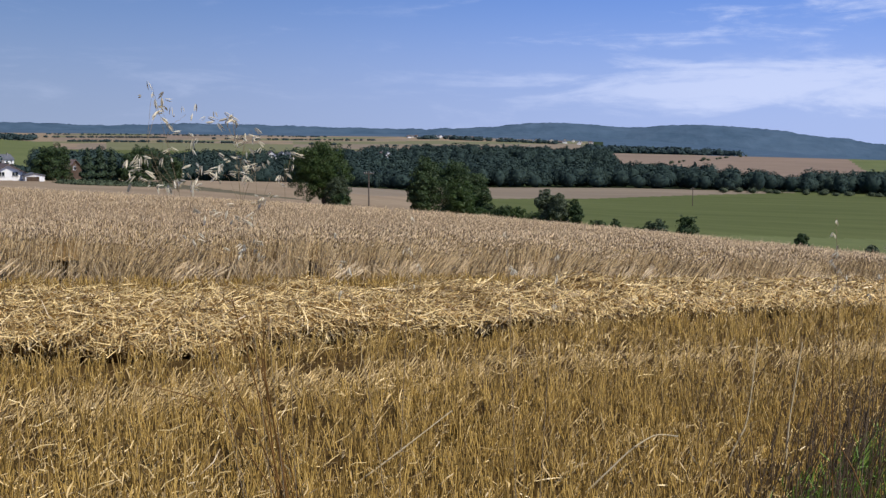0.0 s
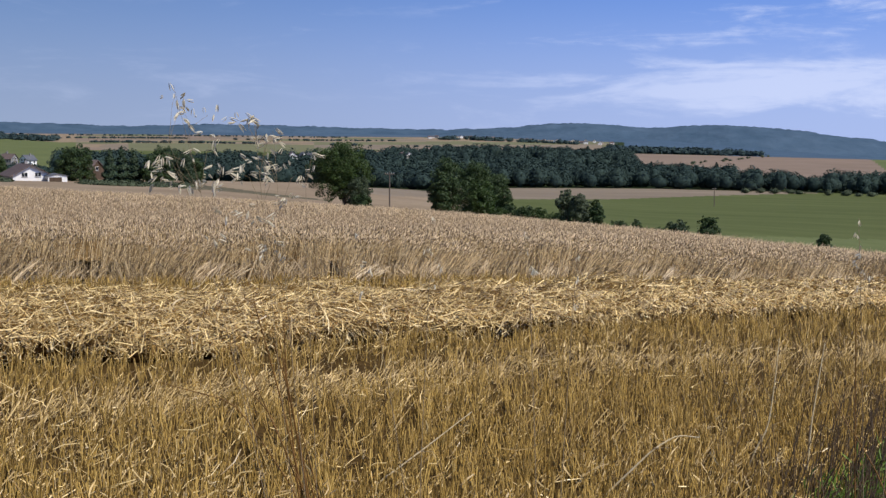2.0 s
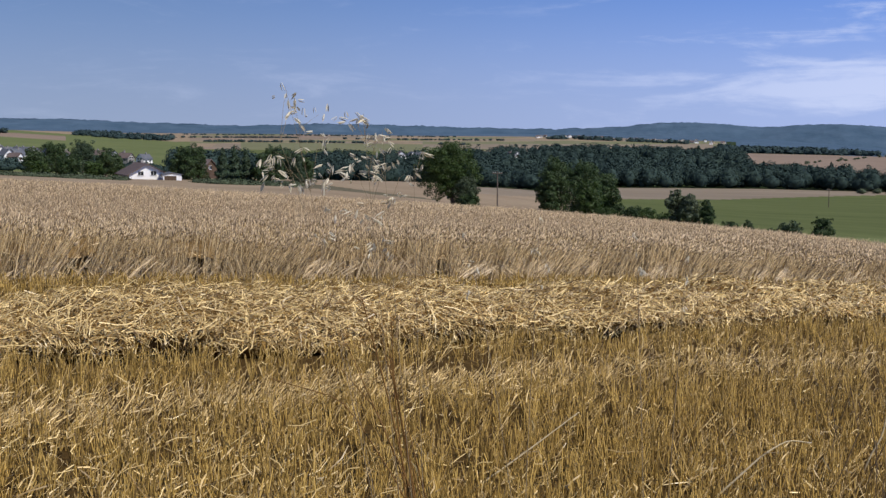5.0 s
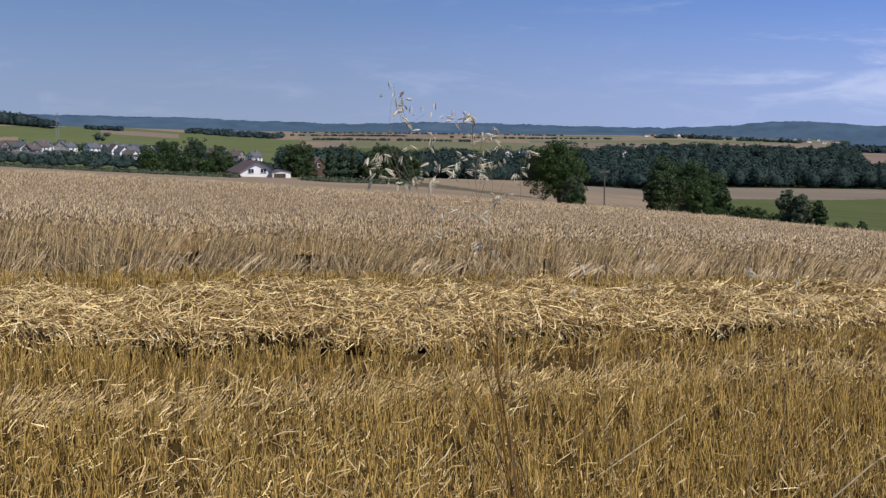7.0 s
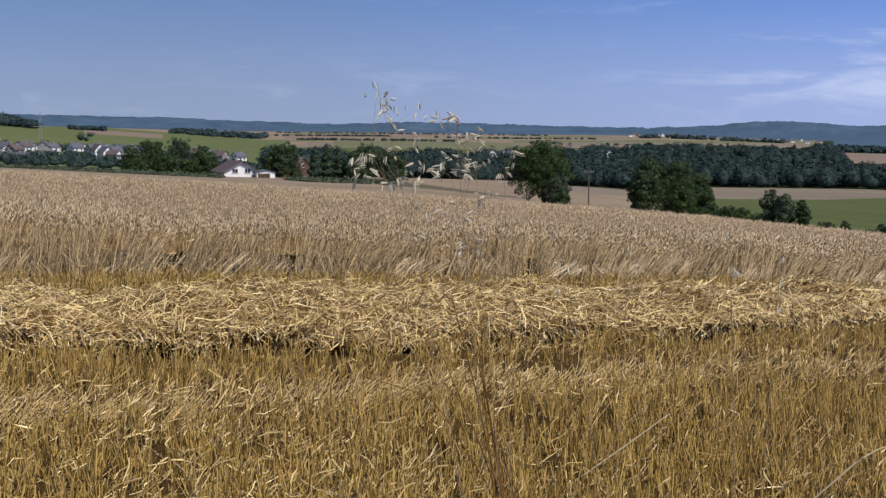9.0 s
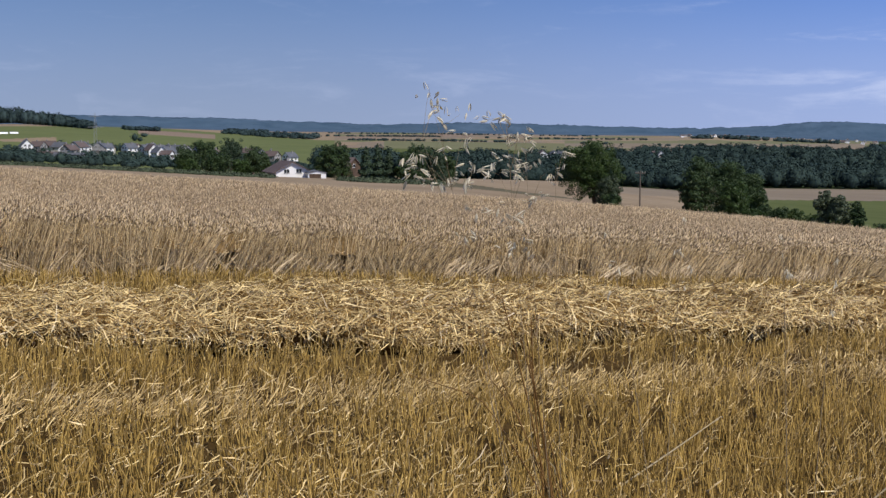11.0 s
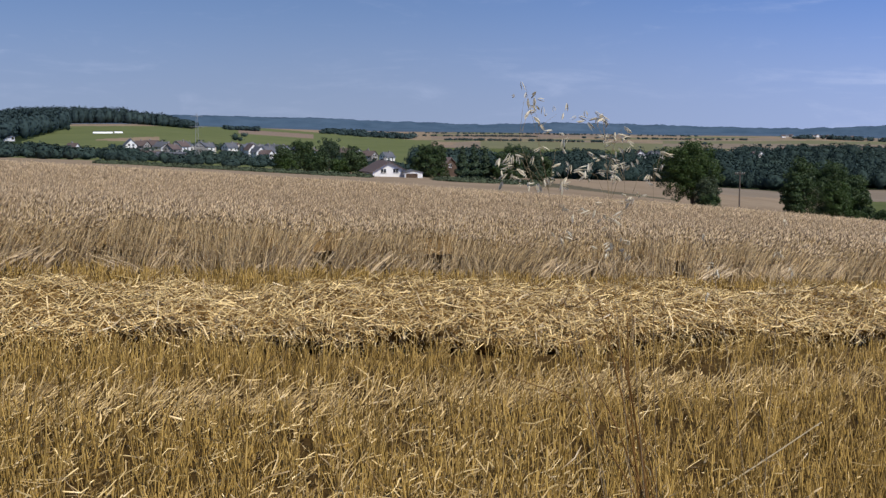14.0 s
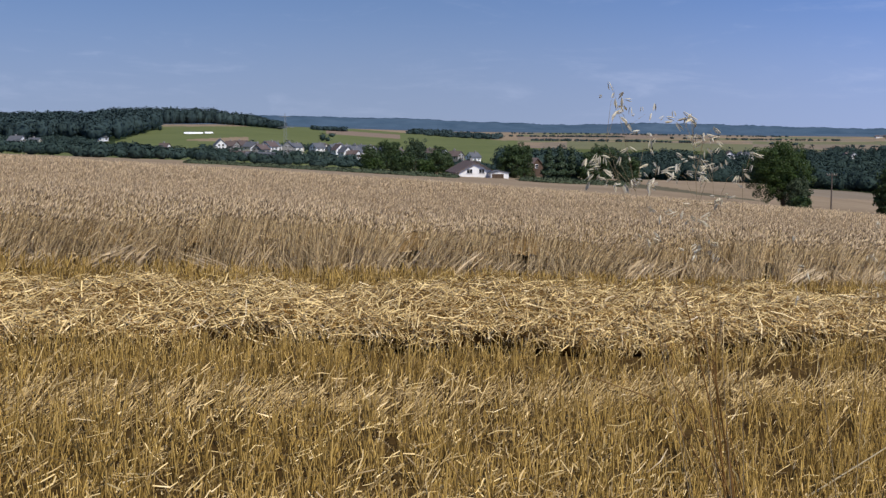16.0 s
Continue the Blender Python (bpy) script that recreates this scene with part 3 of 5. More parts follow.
# ---- woods, hedgerows and copses in the distance ----
def wood(name, spots, tall, wide, sprays_each, mat, label, seed, conifers=0.0, vary=(0.66, 1.2), thin=None):
    """Many small trees in one mesh: rough crowns of sprays about a knobbly core."""
    r = np.random.default_rng(seed)
    az, dist = spots[:, 0], spots[:, 1]
    n = len(az)
    x, y = at(az, dist)
    z = height(x, y)
    h = tall * r.uniform(*vary, n) * (1 if thin is None else np.interp(az, *thin))
    w = wide * r.uniform(0.75, 1.2, n)
    con = r.random(n) < conifers
    who = np.repeat(np.arange(n), sprays_each)
    d = unit(r.normal(size=(len(who), 3)))
    d[:, 2] = np.where(d[:, 2] < -0.5, -d[:, 2], d[:, 2])
    bunch = 1 + 0.16 * np.sin(5 * d[:, 0] + 2.1 * who) * np.sin(5 * d[:, 1] + who) + 0.12 * np.sin(9 * d[:, 2] + 1.3 * who)
    rad = (bunch * r.uniform(0.88, 1.06, len(who)))[:, None]
    p = d * rad * np.stack([w * 0.5, w * 0.5, h * 0.5], -1)[who]
    t = np.clip((p[:, 2] / h[who] + 0.5), 0, 1)
    taper = np.where(con[who], (1.15 - t), 1.0)
    knob = 1 + 0.12 * np.sin(7 * d[:, 0] + who) * np.sin(6 * d[:, 2] + who * 1.7)
    p[:, :2] *= (taper * knob)[:, None]
    p += np.stack([x, y, z + h * 0.5 - 0.3], -1)[who]
    v1, f1 = sprays(p, d, r.uniform(0.7, 1.3, len(who)) * (w * 0.115 * (60 / sprays_each) ** 0.5)[who], 0.32)
    # cores
    core = []
    for el in (-1.2, -0.5, 0.15, 0.75, 1.3):
        for k in range(6):
            a = k * math.pi / 3 + el
            core.append((math.cos(el) * math.cos(a), math.cos(el) * math.sin(a), math.sin(el)))
    core = np.array(core)
    cv = core[None] * np.stack([w * 0.40, w * 0.40, h * 0.42], -1)[:, None, :]
    cv[..., :2] *= np.where(con, 1, 0)[:, None, None] * (0.95 - (cv[..., 2] / h[:, None] + 0.5))[..., None] + np.where(con, 0, 1)[:, None, None]
    cv = cv + np.stack([x, y, z + h * 0.48 - 0.3], -1)[:, None, :]
    cf = np.array([(i * 6 + k, i * 6 + (k + 1) % 6, (i + 1) * 6 + (k + 1) % 6, (i + 1) * 6 + k) for i in range(4) for k in range(6)])
    v2 = cv.reshape(-1, 3)
    f2 = (cf[None] + (np.arange(n) * 30)[:, None, None]).reshape(-1, 4)
    v, f = joined([(v1, f1), (v2, f2)])
    return tagged(link_mesh(name, v, f, mat), label, "woods", kind="stuff")


def scatter(az0, az1, r0, r1, n, seed, keep=None):
    r = np.random.default_rng(seed)
    p = np.stack([r.uniform(az0, az1, n), np.sqrt(r.uniform(r0 ** 2, r1 ** 2, n))], -1)
    return p if keep is None else p[keep(p[:, 0], p[:, 1])]


# the woods' bluish leaf colours carry the haze of the valley
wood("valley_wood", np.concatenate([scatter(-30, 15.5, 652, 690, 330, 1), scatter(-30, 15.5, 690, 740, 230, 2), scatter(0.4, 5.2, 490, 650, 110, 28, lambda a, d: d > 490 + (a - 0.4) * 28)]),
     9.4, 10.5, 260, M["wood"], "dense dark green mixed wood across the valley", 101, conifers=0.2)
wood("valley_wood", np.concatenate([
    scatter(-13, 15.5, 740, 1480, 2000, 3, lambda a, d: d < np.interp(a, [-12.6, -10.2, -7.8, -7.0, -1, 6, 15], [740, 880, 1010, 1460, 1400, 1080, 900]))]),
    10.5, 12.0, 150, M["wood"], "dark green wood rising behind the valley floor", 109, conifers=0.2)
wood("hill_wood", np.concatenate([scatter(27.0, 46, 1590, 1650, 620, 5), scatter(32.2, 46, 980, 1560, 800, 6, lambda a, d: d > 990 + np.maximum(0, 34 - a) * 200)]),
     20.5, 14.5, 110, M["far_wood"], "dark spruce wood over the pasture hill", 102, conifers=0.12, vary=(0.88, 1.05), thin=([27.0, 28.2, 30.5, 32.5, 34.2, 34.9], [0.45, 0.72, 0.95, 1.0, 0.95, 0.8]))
wood("valley_side_trees", np.concatenate([scatter(34.5, 46, 800, 1100, 260, 16, lambda a, d: a > 33.5 + (d - 800) * 0.008), scatter(29.5, 44, 560, 640, 110, 7), scatter(32.5, 46, 640, 780, 120, 8), scatter(29.5, 45, 400, 560, 130, 26)]),
     4.2, 6.8, 110, M["wood"], "scrub and small trees on the valley side", 107)
wood("village_trees", np.concatenate([
    scatter(21.3, 30.5, 540, 660, 70, 9), scatter(20.5, 30.5, 680, 830, 90, 10), scatter(17.5, 21.5, 520, 620, 40, 12), scatter(21.6, 30, 400, 540, 90, 27)]), 3.2, 4.8, 100, M["wood"], "garden and orchard trees about the village", 103)
wood("orchard_trees", scatter(21.0, 27.0, 820, 900, 36, 29), 6.0, 6.4, 120, M["wood"], "taller trees behind the village roofs", 110)
wood("field_hedge", scatter(11.9, 31, 296, 330, 420, 32, lambda a, d: (a < 16.4) | (a > 19.4)), 0.95, 3.0, 70, M["hedge"], "low hedge and scrub along the crop's far edge", 112)
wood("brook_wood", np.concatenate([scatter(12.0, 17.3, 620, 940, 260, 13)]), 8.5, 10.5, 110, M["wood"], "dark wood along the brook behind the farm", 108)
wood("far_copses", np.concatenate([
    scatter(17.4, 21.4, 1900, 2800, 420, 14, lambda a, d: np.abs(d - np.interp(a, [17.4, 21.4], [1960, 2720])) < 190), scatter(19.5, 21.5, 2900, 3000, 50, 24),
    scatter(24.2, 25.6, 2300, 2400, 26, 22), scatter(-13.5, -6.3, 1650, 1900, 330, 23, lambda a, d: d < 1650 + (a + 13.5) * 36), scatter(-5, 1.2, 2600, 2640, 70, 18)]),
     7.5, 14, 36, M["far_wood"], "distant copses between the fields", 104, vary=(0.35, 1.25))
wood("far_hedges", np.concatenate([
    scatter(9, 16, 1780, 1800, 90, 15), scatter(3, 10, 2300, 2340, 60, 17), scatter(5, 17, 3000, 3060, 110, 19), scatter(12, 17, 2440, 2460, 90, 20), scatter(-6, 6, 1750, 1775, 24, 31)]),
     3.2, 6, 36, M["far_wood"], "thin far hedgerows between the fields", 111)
hedge = np.concatenate([np.stack([np.linspace(-13.0, -9.0, 20), np.linspace(1600, 1180, 20)], -1), np.stack([np.linspace(-30, -12, 44), np.full(44, 630.0)], -1)])
hedge = hedge + np.stack([rng.normal(0, 0.18, len(hedge)), rng.normal(0, 6, len(hedge))], -1)
wood("hedge_line", hedge[rng.random(len(hedge)) < 0.75], 2.6, 4.4, 90, M["hedge"], "row of small trees along a field edge", 105)
wood("pasture_trees", np.array([(25.19, 1180), (24.97, 1180), (24.79, 1350), (32.16, 1300), (28.24, 800), (27.90, 800), (22.30, 700), (22.00, 690), (20.61, 700), (23.83, 900)]),
     6.0, 7.0, 60, M["wood"], "single dark trees standing on the pasture", 106)


# ---- buildings ----
def box(bm, x0, x1, y0, y1, z0, z1):
    vs = [bm.verts.new(p) for p in ((x0, y0, z0), (x1, y0, z0), (x1, y1, z0), (x0, y1, z0), (x0, y0, z1), (x1, y0, z1), (x1, y1, z1), (x0, y1, z1))]
    for q in ((3, 2, 1, 0), (4, 5, 6, 7), (0, 1, 5, 4), (1, 2, 6, 5), (2, 3, 7, 6), (3, 0, 4, 7)):
        bm.faces.new([vs[i] for i in q])


def boxed(name, mat, parent, *dims, label=""):
    bm = bmesh.new()
    box(bm, *dims)
    return part(name, bm, mat, parent, label)


def add_window(parent, x, y, z, w, h, face):
    """A framed window proud of a wall that looks along -y (face 'y') or +x / -x."""
    if face == "y":
        fr = boxed("window", M["white"], parent, x - w / 2, x + w / 2, y - 0.06, y + 0.05, z, z + h)
        for s in (-1, 1):
            cx = x + s * w * 0.24
            boxed("pane", M["glass"], fr, cx - w * 0.21, cx + w * 0.21, y - 0.09, y - 0.05, z + 0.09, z + h - 0.09)
        boxed("sill", M["grey_wall"], fr, x - w / 2 - 0.08, x + w / 2 + 0.08, y - 0.16, y, z - 0.08, z - 0.003)
    else:
        s = 1 if face == "+x" else -1
        fr = boxed("window", M["white"], parent, min(x, x + s * 0.06), max(x, x + s * 0.06), y - w / 2, y + w / 2, z, z + h)
        boxed("pane", M["glass"], fr, min(x + s * 0.05, x + s * 0.09), max(x + s * 0.05, x + s * 0.09), y - w / 2 + 0.09, y + w / 2 - 0.09, z + 0.09, z + h - 0.09)


def house(name, wide, deep, eave, rise, wall_mat, roof_mat, over=0.45, base=1.2, chimney=True, windows=2, low_windows=2, door=True):
    """A gabled house whose gable looks along -y; origin on the ground in the middle of that gable."""
    top = new(name)
    bm = bmesh.new()
    hw = wide / 2
    ring = [(-hw, -base), (hw, -base), (hw, eave), (0, eave + rise), (-hw, eave)]
    a = [bm.verts.new((x, 0, z)) for x, z in ring]
    b = [bm.verts.new((x, deep, z)) for x, z in ring]
    bm.faces.new(a)
    bm.faces.new(b[::-1])
    for i in range(5):
        j = (i + 1) % 5
        bm.faces.new((a[j], a[i], b[i], b[j]))
    part("wall", bm, wall_mat, top)
    sl = rise / hw
    for s in (-1, 1):
        bm = bmesh.new()
        prof = [(0, eave + rise + 0.02), (s * (hw + over), eave - sl * over + 0.02), (s * (hw + over), eave - sl * over + 0.2), (0, eave + rise + 0.22)]
        a = [bm.verts.new((x, -over, z)) for x, z in prof]
        b = [bm.verts.new((x, deep + over, z)) for x, z in prof]
        bm.faces.new(a)
        bm.faces.new(b[::-1])
        for i in range(4):
            j = (i + 1) % 4
            bm.faces.new((a[j], a[i], b[i], b[j]))
        bmesh.ops.recalc_face_normals(bm, faces=bm.faces)
        part("roof", bm, roof_mat, top)
    if chimney:
        boxed("chimney", M["grey_wall"], top, 0.2, 0.9, deep * 0.6, deep * 0.6 + 0.7, eave + rise * 0.6, eave + rise + 0.9)
    for i in range(windows):
        add_window(top, (i - (windows - 1) / 2) * wide * 0.36, 0, eave - 0.5 if rise > 2 else eave - 1.6, min(1.5, wide * 0.2), 1.15, "y")
    for i in range(low_windows):
        add_window(top, (i - (low_windows - 1) / 2) * wide * 0.4, 0, 0.9, min(1.6, wide * 0.2), 1.2, "y")
    for s, face in ((-1, "-x"), (1, "+x")):
        for k in range(2):
            add_window(top, s * hw, deep * (0.28 + 0.44 * k), eave - 1.7, 1.2, 1.1, face)
    if door:
        boxed("door", M["timber"], top, -0.5, 0.5, -0.05, 0.04, 0, 2.05)
    return top


def put(ob, az, r, face=0.0, lift=0.0):
    """Stand a house so that its gable looks at the eye, turned by face degrees."""
    x, y, z = ground_at(az, r)
    ob.matrix_basis = pose(x, y, z + lift, 0, 0, az + face)
    return ob


farm = put(house("farmhouse", 9.0, 12.5, 2.6, 2.4, M["white"], M["roof_brown"], over=0.9, windows=2, low_windows=0, door=False), 18.48, 338, 13, lift=-1.1)
boxed("balcony", M["timber"], farm, -4.3, 4.3, -1.3, -0.02, -0.6, 0.35, label="dark timber balcony")
tagged(farm, "white gabled farmhouse with a brown tiled roof", "house")
garage = put(house("garage", 4.6, 6.0, 2.2, 0.5, M["white"], M["roof_grey"], over=0.25, chimney=False, windows=0, low_windows=0, door=False), 17.42, 334, 8, lift=-0.9)
boxed("garage_door", M["timber"], garage, -2.0, 1.0, -0.06, 0.03, 0, 2.0, label="dark timber door")
tagged(garage, "low white garage with a grey roof", "garage")
barn = put(house("barn", 8.0, 7, 3.4, 2.4, M["timber"], M["roof_brown"], chimney=False, windows=1, low_windows=0), 15.81, 392, 60, lift=-0.3)
tagged(barn, "weathered timber barn with a brown roof among trees", "barn")

VILLAGE = [  # az, off, width, depth, eaves, rise, wall, roof, turn
    (29.58, 640, 7.5, 9, 4.2, 3.4, "white", "roof_grey", 15), (28.92, 668, 8, 10, 3.6, 2.8, "grey_wall", "roof_brown", 70), (28.46, 700, 8, 12, 3.6, 2.8, "grey_wall", "roof_brown", 80),
    (28.03, 676, 8, 11, 3.4, 2.8, "cream", "roof_grey", 65), (27.66, 660, 8, 10, 4.0, 3.0, "white", "roof_brown", -50), (27.25, 690, 7.5, 10, 3.6, 3.0, "white", "roof_grey", 78),
    (26.64, 690, 7, 10, 3.6, 2.6, "white", "roof_grey", -80), (26.12, 700, 7, 12, 3.2, 2.4, "cream", "roof_brown", 75), (25.63, 694, 8, 10, 3.8, 3.0, "white", "roof_grey", -70),
    (25.04, 706, 8, 9, 3.6, 3.0, "cream", "roof_brown", 68), (24.70, 680, 7, 9, 4.0, 3.4, "white", "roof_grey", -60), (24.40, 640, 7, 9, 4.2, 3.4, "white", "roof_brown", 32),
    (24.08, 612, 6.5, 9, 3.4, 3.0, "white", "roof_grey", 38), (23.73, 664, 7, 8, 4.4, 3.0, "white", "roof_grey", 24), (23.64, 606, 6, 8, 2.6, 2.0, "white", "roof_brown", 78),
    (23.24, 690, 9, 11, 4.0, 3.2, "grey_wall", "roof_grey", 72), (22.97, 650, 8, 9, 3.4, 2.8, "white", "roof_grey", 80), (22.60, 668, 8, 9, 4.4, 3.2, "white", "roof_grey", -66),
    (20.22, 690, 8, 10, 4.4, 2.6, "cream", "roof_brown", 78), (19.80, 690, 8, 10, 4.2, 2.4, "white", "roof_grey", 70), (19.40, 706, 6, 8, 4.2, 2.4, "white", "roof_brown", 12),
    (19.13, 660, 8, 10, 3.6, 2.8, "grey_wall", "roof_brown", 75), (18.78, 640, 7, 9, 3.4, 2.8, "white", "roof_grey", -62), (28.20, 540, 8, 14, 2.6, 2.2, "grey_wall", "roof_brown", 84),
    (27.32, 520, 9, 16, 2.8, 2.2, "grey_wall", "roof_grey", 86), (37.77, 700, 8, 10, 3.0, 2.6, "white", "roof_grey", 70), (37.10, 690, 7, 8, 2.6, 2.2, "cream", "roof_grey", 72), (34.39, 1000, 8, 14, 1.9, 0.9, "white", "roof_grey", 86),
    (31.80, 640, 6, 7, 3.0, 2.6, "white", "roof_brown", 66), (7.49, 960, 8, 9, 4.4, 3.0, "white", "roof_brown", 20), (6.97, 950, 7, 9, 3.8, 3.0, "white", "roof_grey", 30), (6.62, 965, 8, 10, 4.0, 3.0, "cream", "roof_grey", 70),
    (2.38, 1080, 6, 7, 2.8, 2.4, "white", "roof_grey", 40), (2.78, 1090, 6, 7, 2.8, 2.4, "cream", "roof_brown", -40),
]
for i in range(14):
    VILLAGE.append((21.6 + 8.0 * rng.random(), 690 + 130 * rng.random(), 7 + 2 * rng.random(), 9 + 3 * rng.random(), 3.2 + rng.random(), 2.6 + 0.6 * rng.random(), ("white", "cream", "grey_wall", "white")[i % 4], ("roof_brown", "roof_grey", "roof_grey")[i % 3], rng.uniform(-85, 85)))
LIFT = {23: -0.8, 24: -1.0, 25: 1.5, 26: 1.5, 27: 1.2, 29: 5, 30: 6, 31: 5, 32: 5.5, 33: 5}
for i, (az, r, w, d, e, rise, wall, roof, turn) in enumerate(VILLAGE):
    lift = LIFT.get(i, 0.6)
    ob = put(house("village_house", w * 0.84, d * 0.74, e * 0.9, rise * 0.9, M[wall], M[roof], base=1.2 + max(lift, 0), windows=2, low_windows=2), az, r * (1.14 if i < 23 else 1.0), turn * 0.75, lift=lift)
    tone_name = {"white": "white", "cream": "cream", "grey_wall": "grey"}[wall]
    tagged(ob, f"{tone_name} rendered village house with a {'slate grey' if roof == 'roof_grey' else 'brown tiled'} gabled roof", "house", "village houses")

for i in range(36):
    az, r = -6.6 + 8.2 * rng.random(), 2700 + 560 * rng.random()
    ob = put(house("hamlet_house", 5.6 + 3 * rng.random(), 8.0, 2.6, 2.4, M[("white", "cream", "grey_wall")[i % 3]], M["roof_brown" if i % 2 else "roof_grey"], base=5, windows=1, low_windows=1, chimney=False), az, r, rng.uniform(-80, 80), lift=0.8)
    tagged(ob, "pale rendered house of a distant hamlet", "house", "hamlet houses")

# long white sheeted tunnels on the pasture hill
for az, r, l in ((30.75, 1190, 17), (30.10, 1190, 7)):
    top = new("field_tunnel")
    arcs = [(math.cos(a) * 1.9, math.sin(a) * 1.5) for a in np.linspace(0, math.pi, 9)]
    v = np.array([(-l / 2, *p) for p in arcs] + [(l / 2, *p) for p in arcs])
    f = np.array([(i, i + 1, i + 10, i + 9) for i in range(8)])
    link_mesh("cover", v, f, M["film"], top)
    for s in (-1, 1):
        boxed("end_board", M["film"], top, s * l / 2 - 0.05, s * l / 2 + 0.05, -1.6, 1.6, 0, 0.9)
    put(top, az, r, 8)
    tagged(top, "long low white sheeted tunnel on the pasture", "field tunnel", "field tunnels")


# ---- poles ----
def pole(az, r, tall, arm, label):
    top = new("utility_pole")
    v, f = tube([(0, 0, -1), (0, 0, tall * 0.5), (0, 0, tall)], [0.16, 0.14, 0.11], 10)
    link_mesh("post", v, f, M["pole"], top, smooth=True)
    boxed("crossarm", M["pole"], top, -arm / 2, arm / 2, -0.18, -0.07, tall - 0.55, tall - 0.38)
    for k in (-1, -0.5, 0.5, 1):
        v, f = tube([(k * arm * 0.46, -0.12, tall - 0.38), (k * arm * 0.46, -0.12, tall - 0.28), (k * arm * 0.46, -0.12, tall - 0.16)], [0.05, 0.07, 0.04], 8)
        link_mesh("insulator", v, f, M["ceramic"], top, smooth=True)
    stand(top, az, r, az)
    return tagged(top, label, "utility pole")


pole(3.27, 258, 7.9, 1.9, "weathered wooden utility pole with a short crossarm")
pole(-10.88, 470, 6.6, 1.4, "thin wooden utility pole in the meadow")


def pylon(az, r, tall):
    top = new("lattice_mast")
    half, tip = 0.9, 0.22
    for sx in (-1, 1):
        for sy in (-1, 1):
            v, f = tube([(sx * half, sy * half, -0.5), (sx * tip, sy * tip, tall)], [0.06, 0.045], 4)
            link_mesh("leg", v, f, M["steel"], top)
    n = 9
    for i in range(n):
        z0, z1 = tall * i / n, tall * (i + 1) / n
        w0, w1 = half + (tip - half) * i / n, half + (tip - half) * (i + 1) / n
        for s in (-1, 1):
            v, f = tube([(-w0 * s, -w0, z0), (w1 * s, -w1, z1)], [0.03, 0.03], 4)
            link_mesh("brace", v, f, M["steel"], top)
            v, f = tube([(s * w0, -w0, z0), (s * w1, w1, z1)], [0.03, 0.03], 4)
            link_mesh("brace", v, f, M["steel"], top)
    for z, w in ((tall - 1.2, 2.2), (tall * 0.72, 2.8)):
        v, f = tube([(-w, 0, z), (0, 0, z + 0.15), (w, 0, z)], [0.05, 0.09, 0.05], 4)
        link_mesh("crossarm", v, f, M["steel"], top)
    stand(top, az, r, az)
    return tagged(top, "grey steel lattice mast above the village trees", "power mast")


pylon(26.81, 480, 18.0)


# ---- the mown field ----
def field_xy(s, n):
    p = s[:, None] * SWATH_D + n[:, None] * SWATH_N
    return p[:, 0], p[:, 1]


def in_sight(x, y, spare=4.0):
    az = np.degrees(np.arctan2(-x, y))
    return (az > -20 - spare) & (az < 40 + spare)


SWATH_0, SWATH_W, EDGE = 9.55, 2.8, 16.25
PROF_N = [0.66, 0.42, 0.10, -0.05, 0.04, 0.35, 0.85, 1.40, 2.00, 2.45, 2.80]
PROF_Z = [0.03, 0.06, 0.12, 0.20, 0.30, 0.36, 0.39, 0.385, 0.32, 0.19, 0.03]


def bend(s):
    """The windrow swings away from the eye further along."""
    return 0.11 * np.maximum(np.asarray(s) - 6.0, 0)


def swath_point(s, t):
    """A place on the windrow's skin: s metres along it, t from its hollow near foot (0) over the top to its far foot (1)."""
    k = np.linspace(0, 1, len(PROF_N))
    n = np.interp(t, k, PROF_N)
    z = np.interp(t, k, PROF_Z)
    swell = 1 + 0.22 * smooth_noise(s, s * 0, 1.1, 43) + 0.15 * smooth_noise(s, t * 5, 3.0, 44)
    under = np.clip(0.35 + 0.65 * smooth_noise(s, s * 0, 1.0, 47), 0.05, 1.0)
    n = np.where(np.asarray(t) < 0.25, np.minimum(n, n * under), n)
    n = SWATH_0 + bend(s) + n + (0.13 * smooth_noise(s, s * 0, 0.9, 41) + 0.10 * smooth_noise(s, t * 3, 2.9, 42)) * (1 - t)
    z = z + 0.10 * under * np.clip(smooth_noise(s, s * 0, 2.2, 46), 0, 1) * np.clip(1 - t / 0.3, 0, 1)
    z = z * swell + 0.03 * smooth_noise(s, t * 9, 7.0, 45)
    x, y = field_xy(s, n)
    return np.stack([x, y, height(x, y) + np.maximum(z, 0.02)], -1)


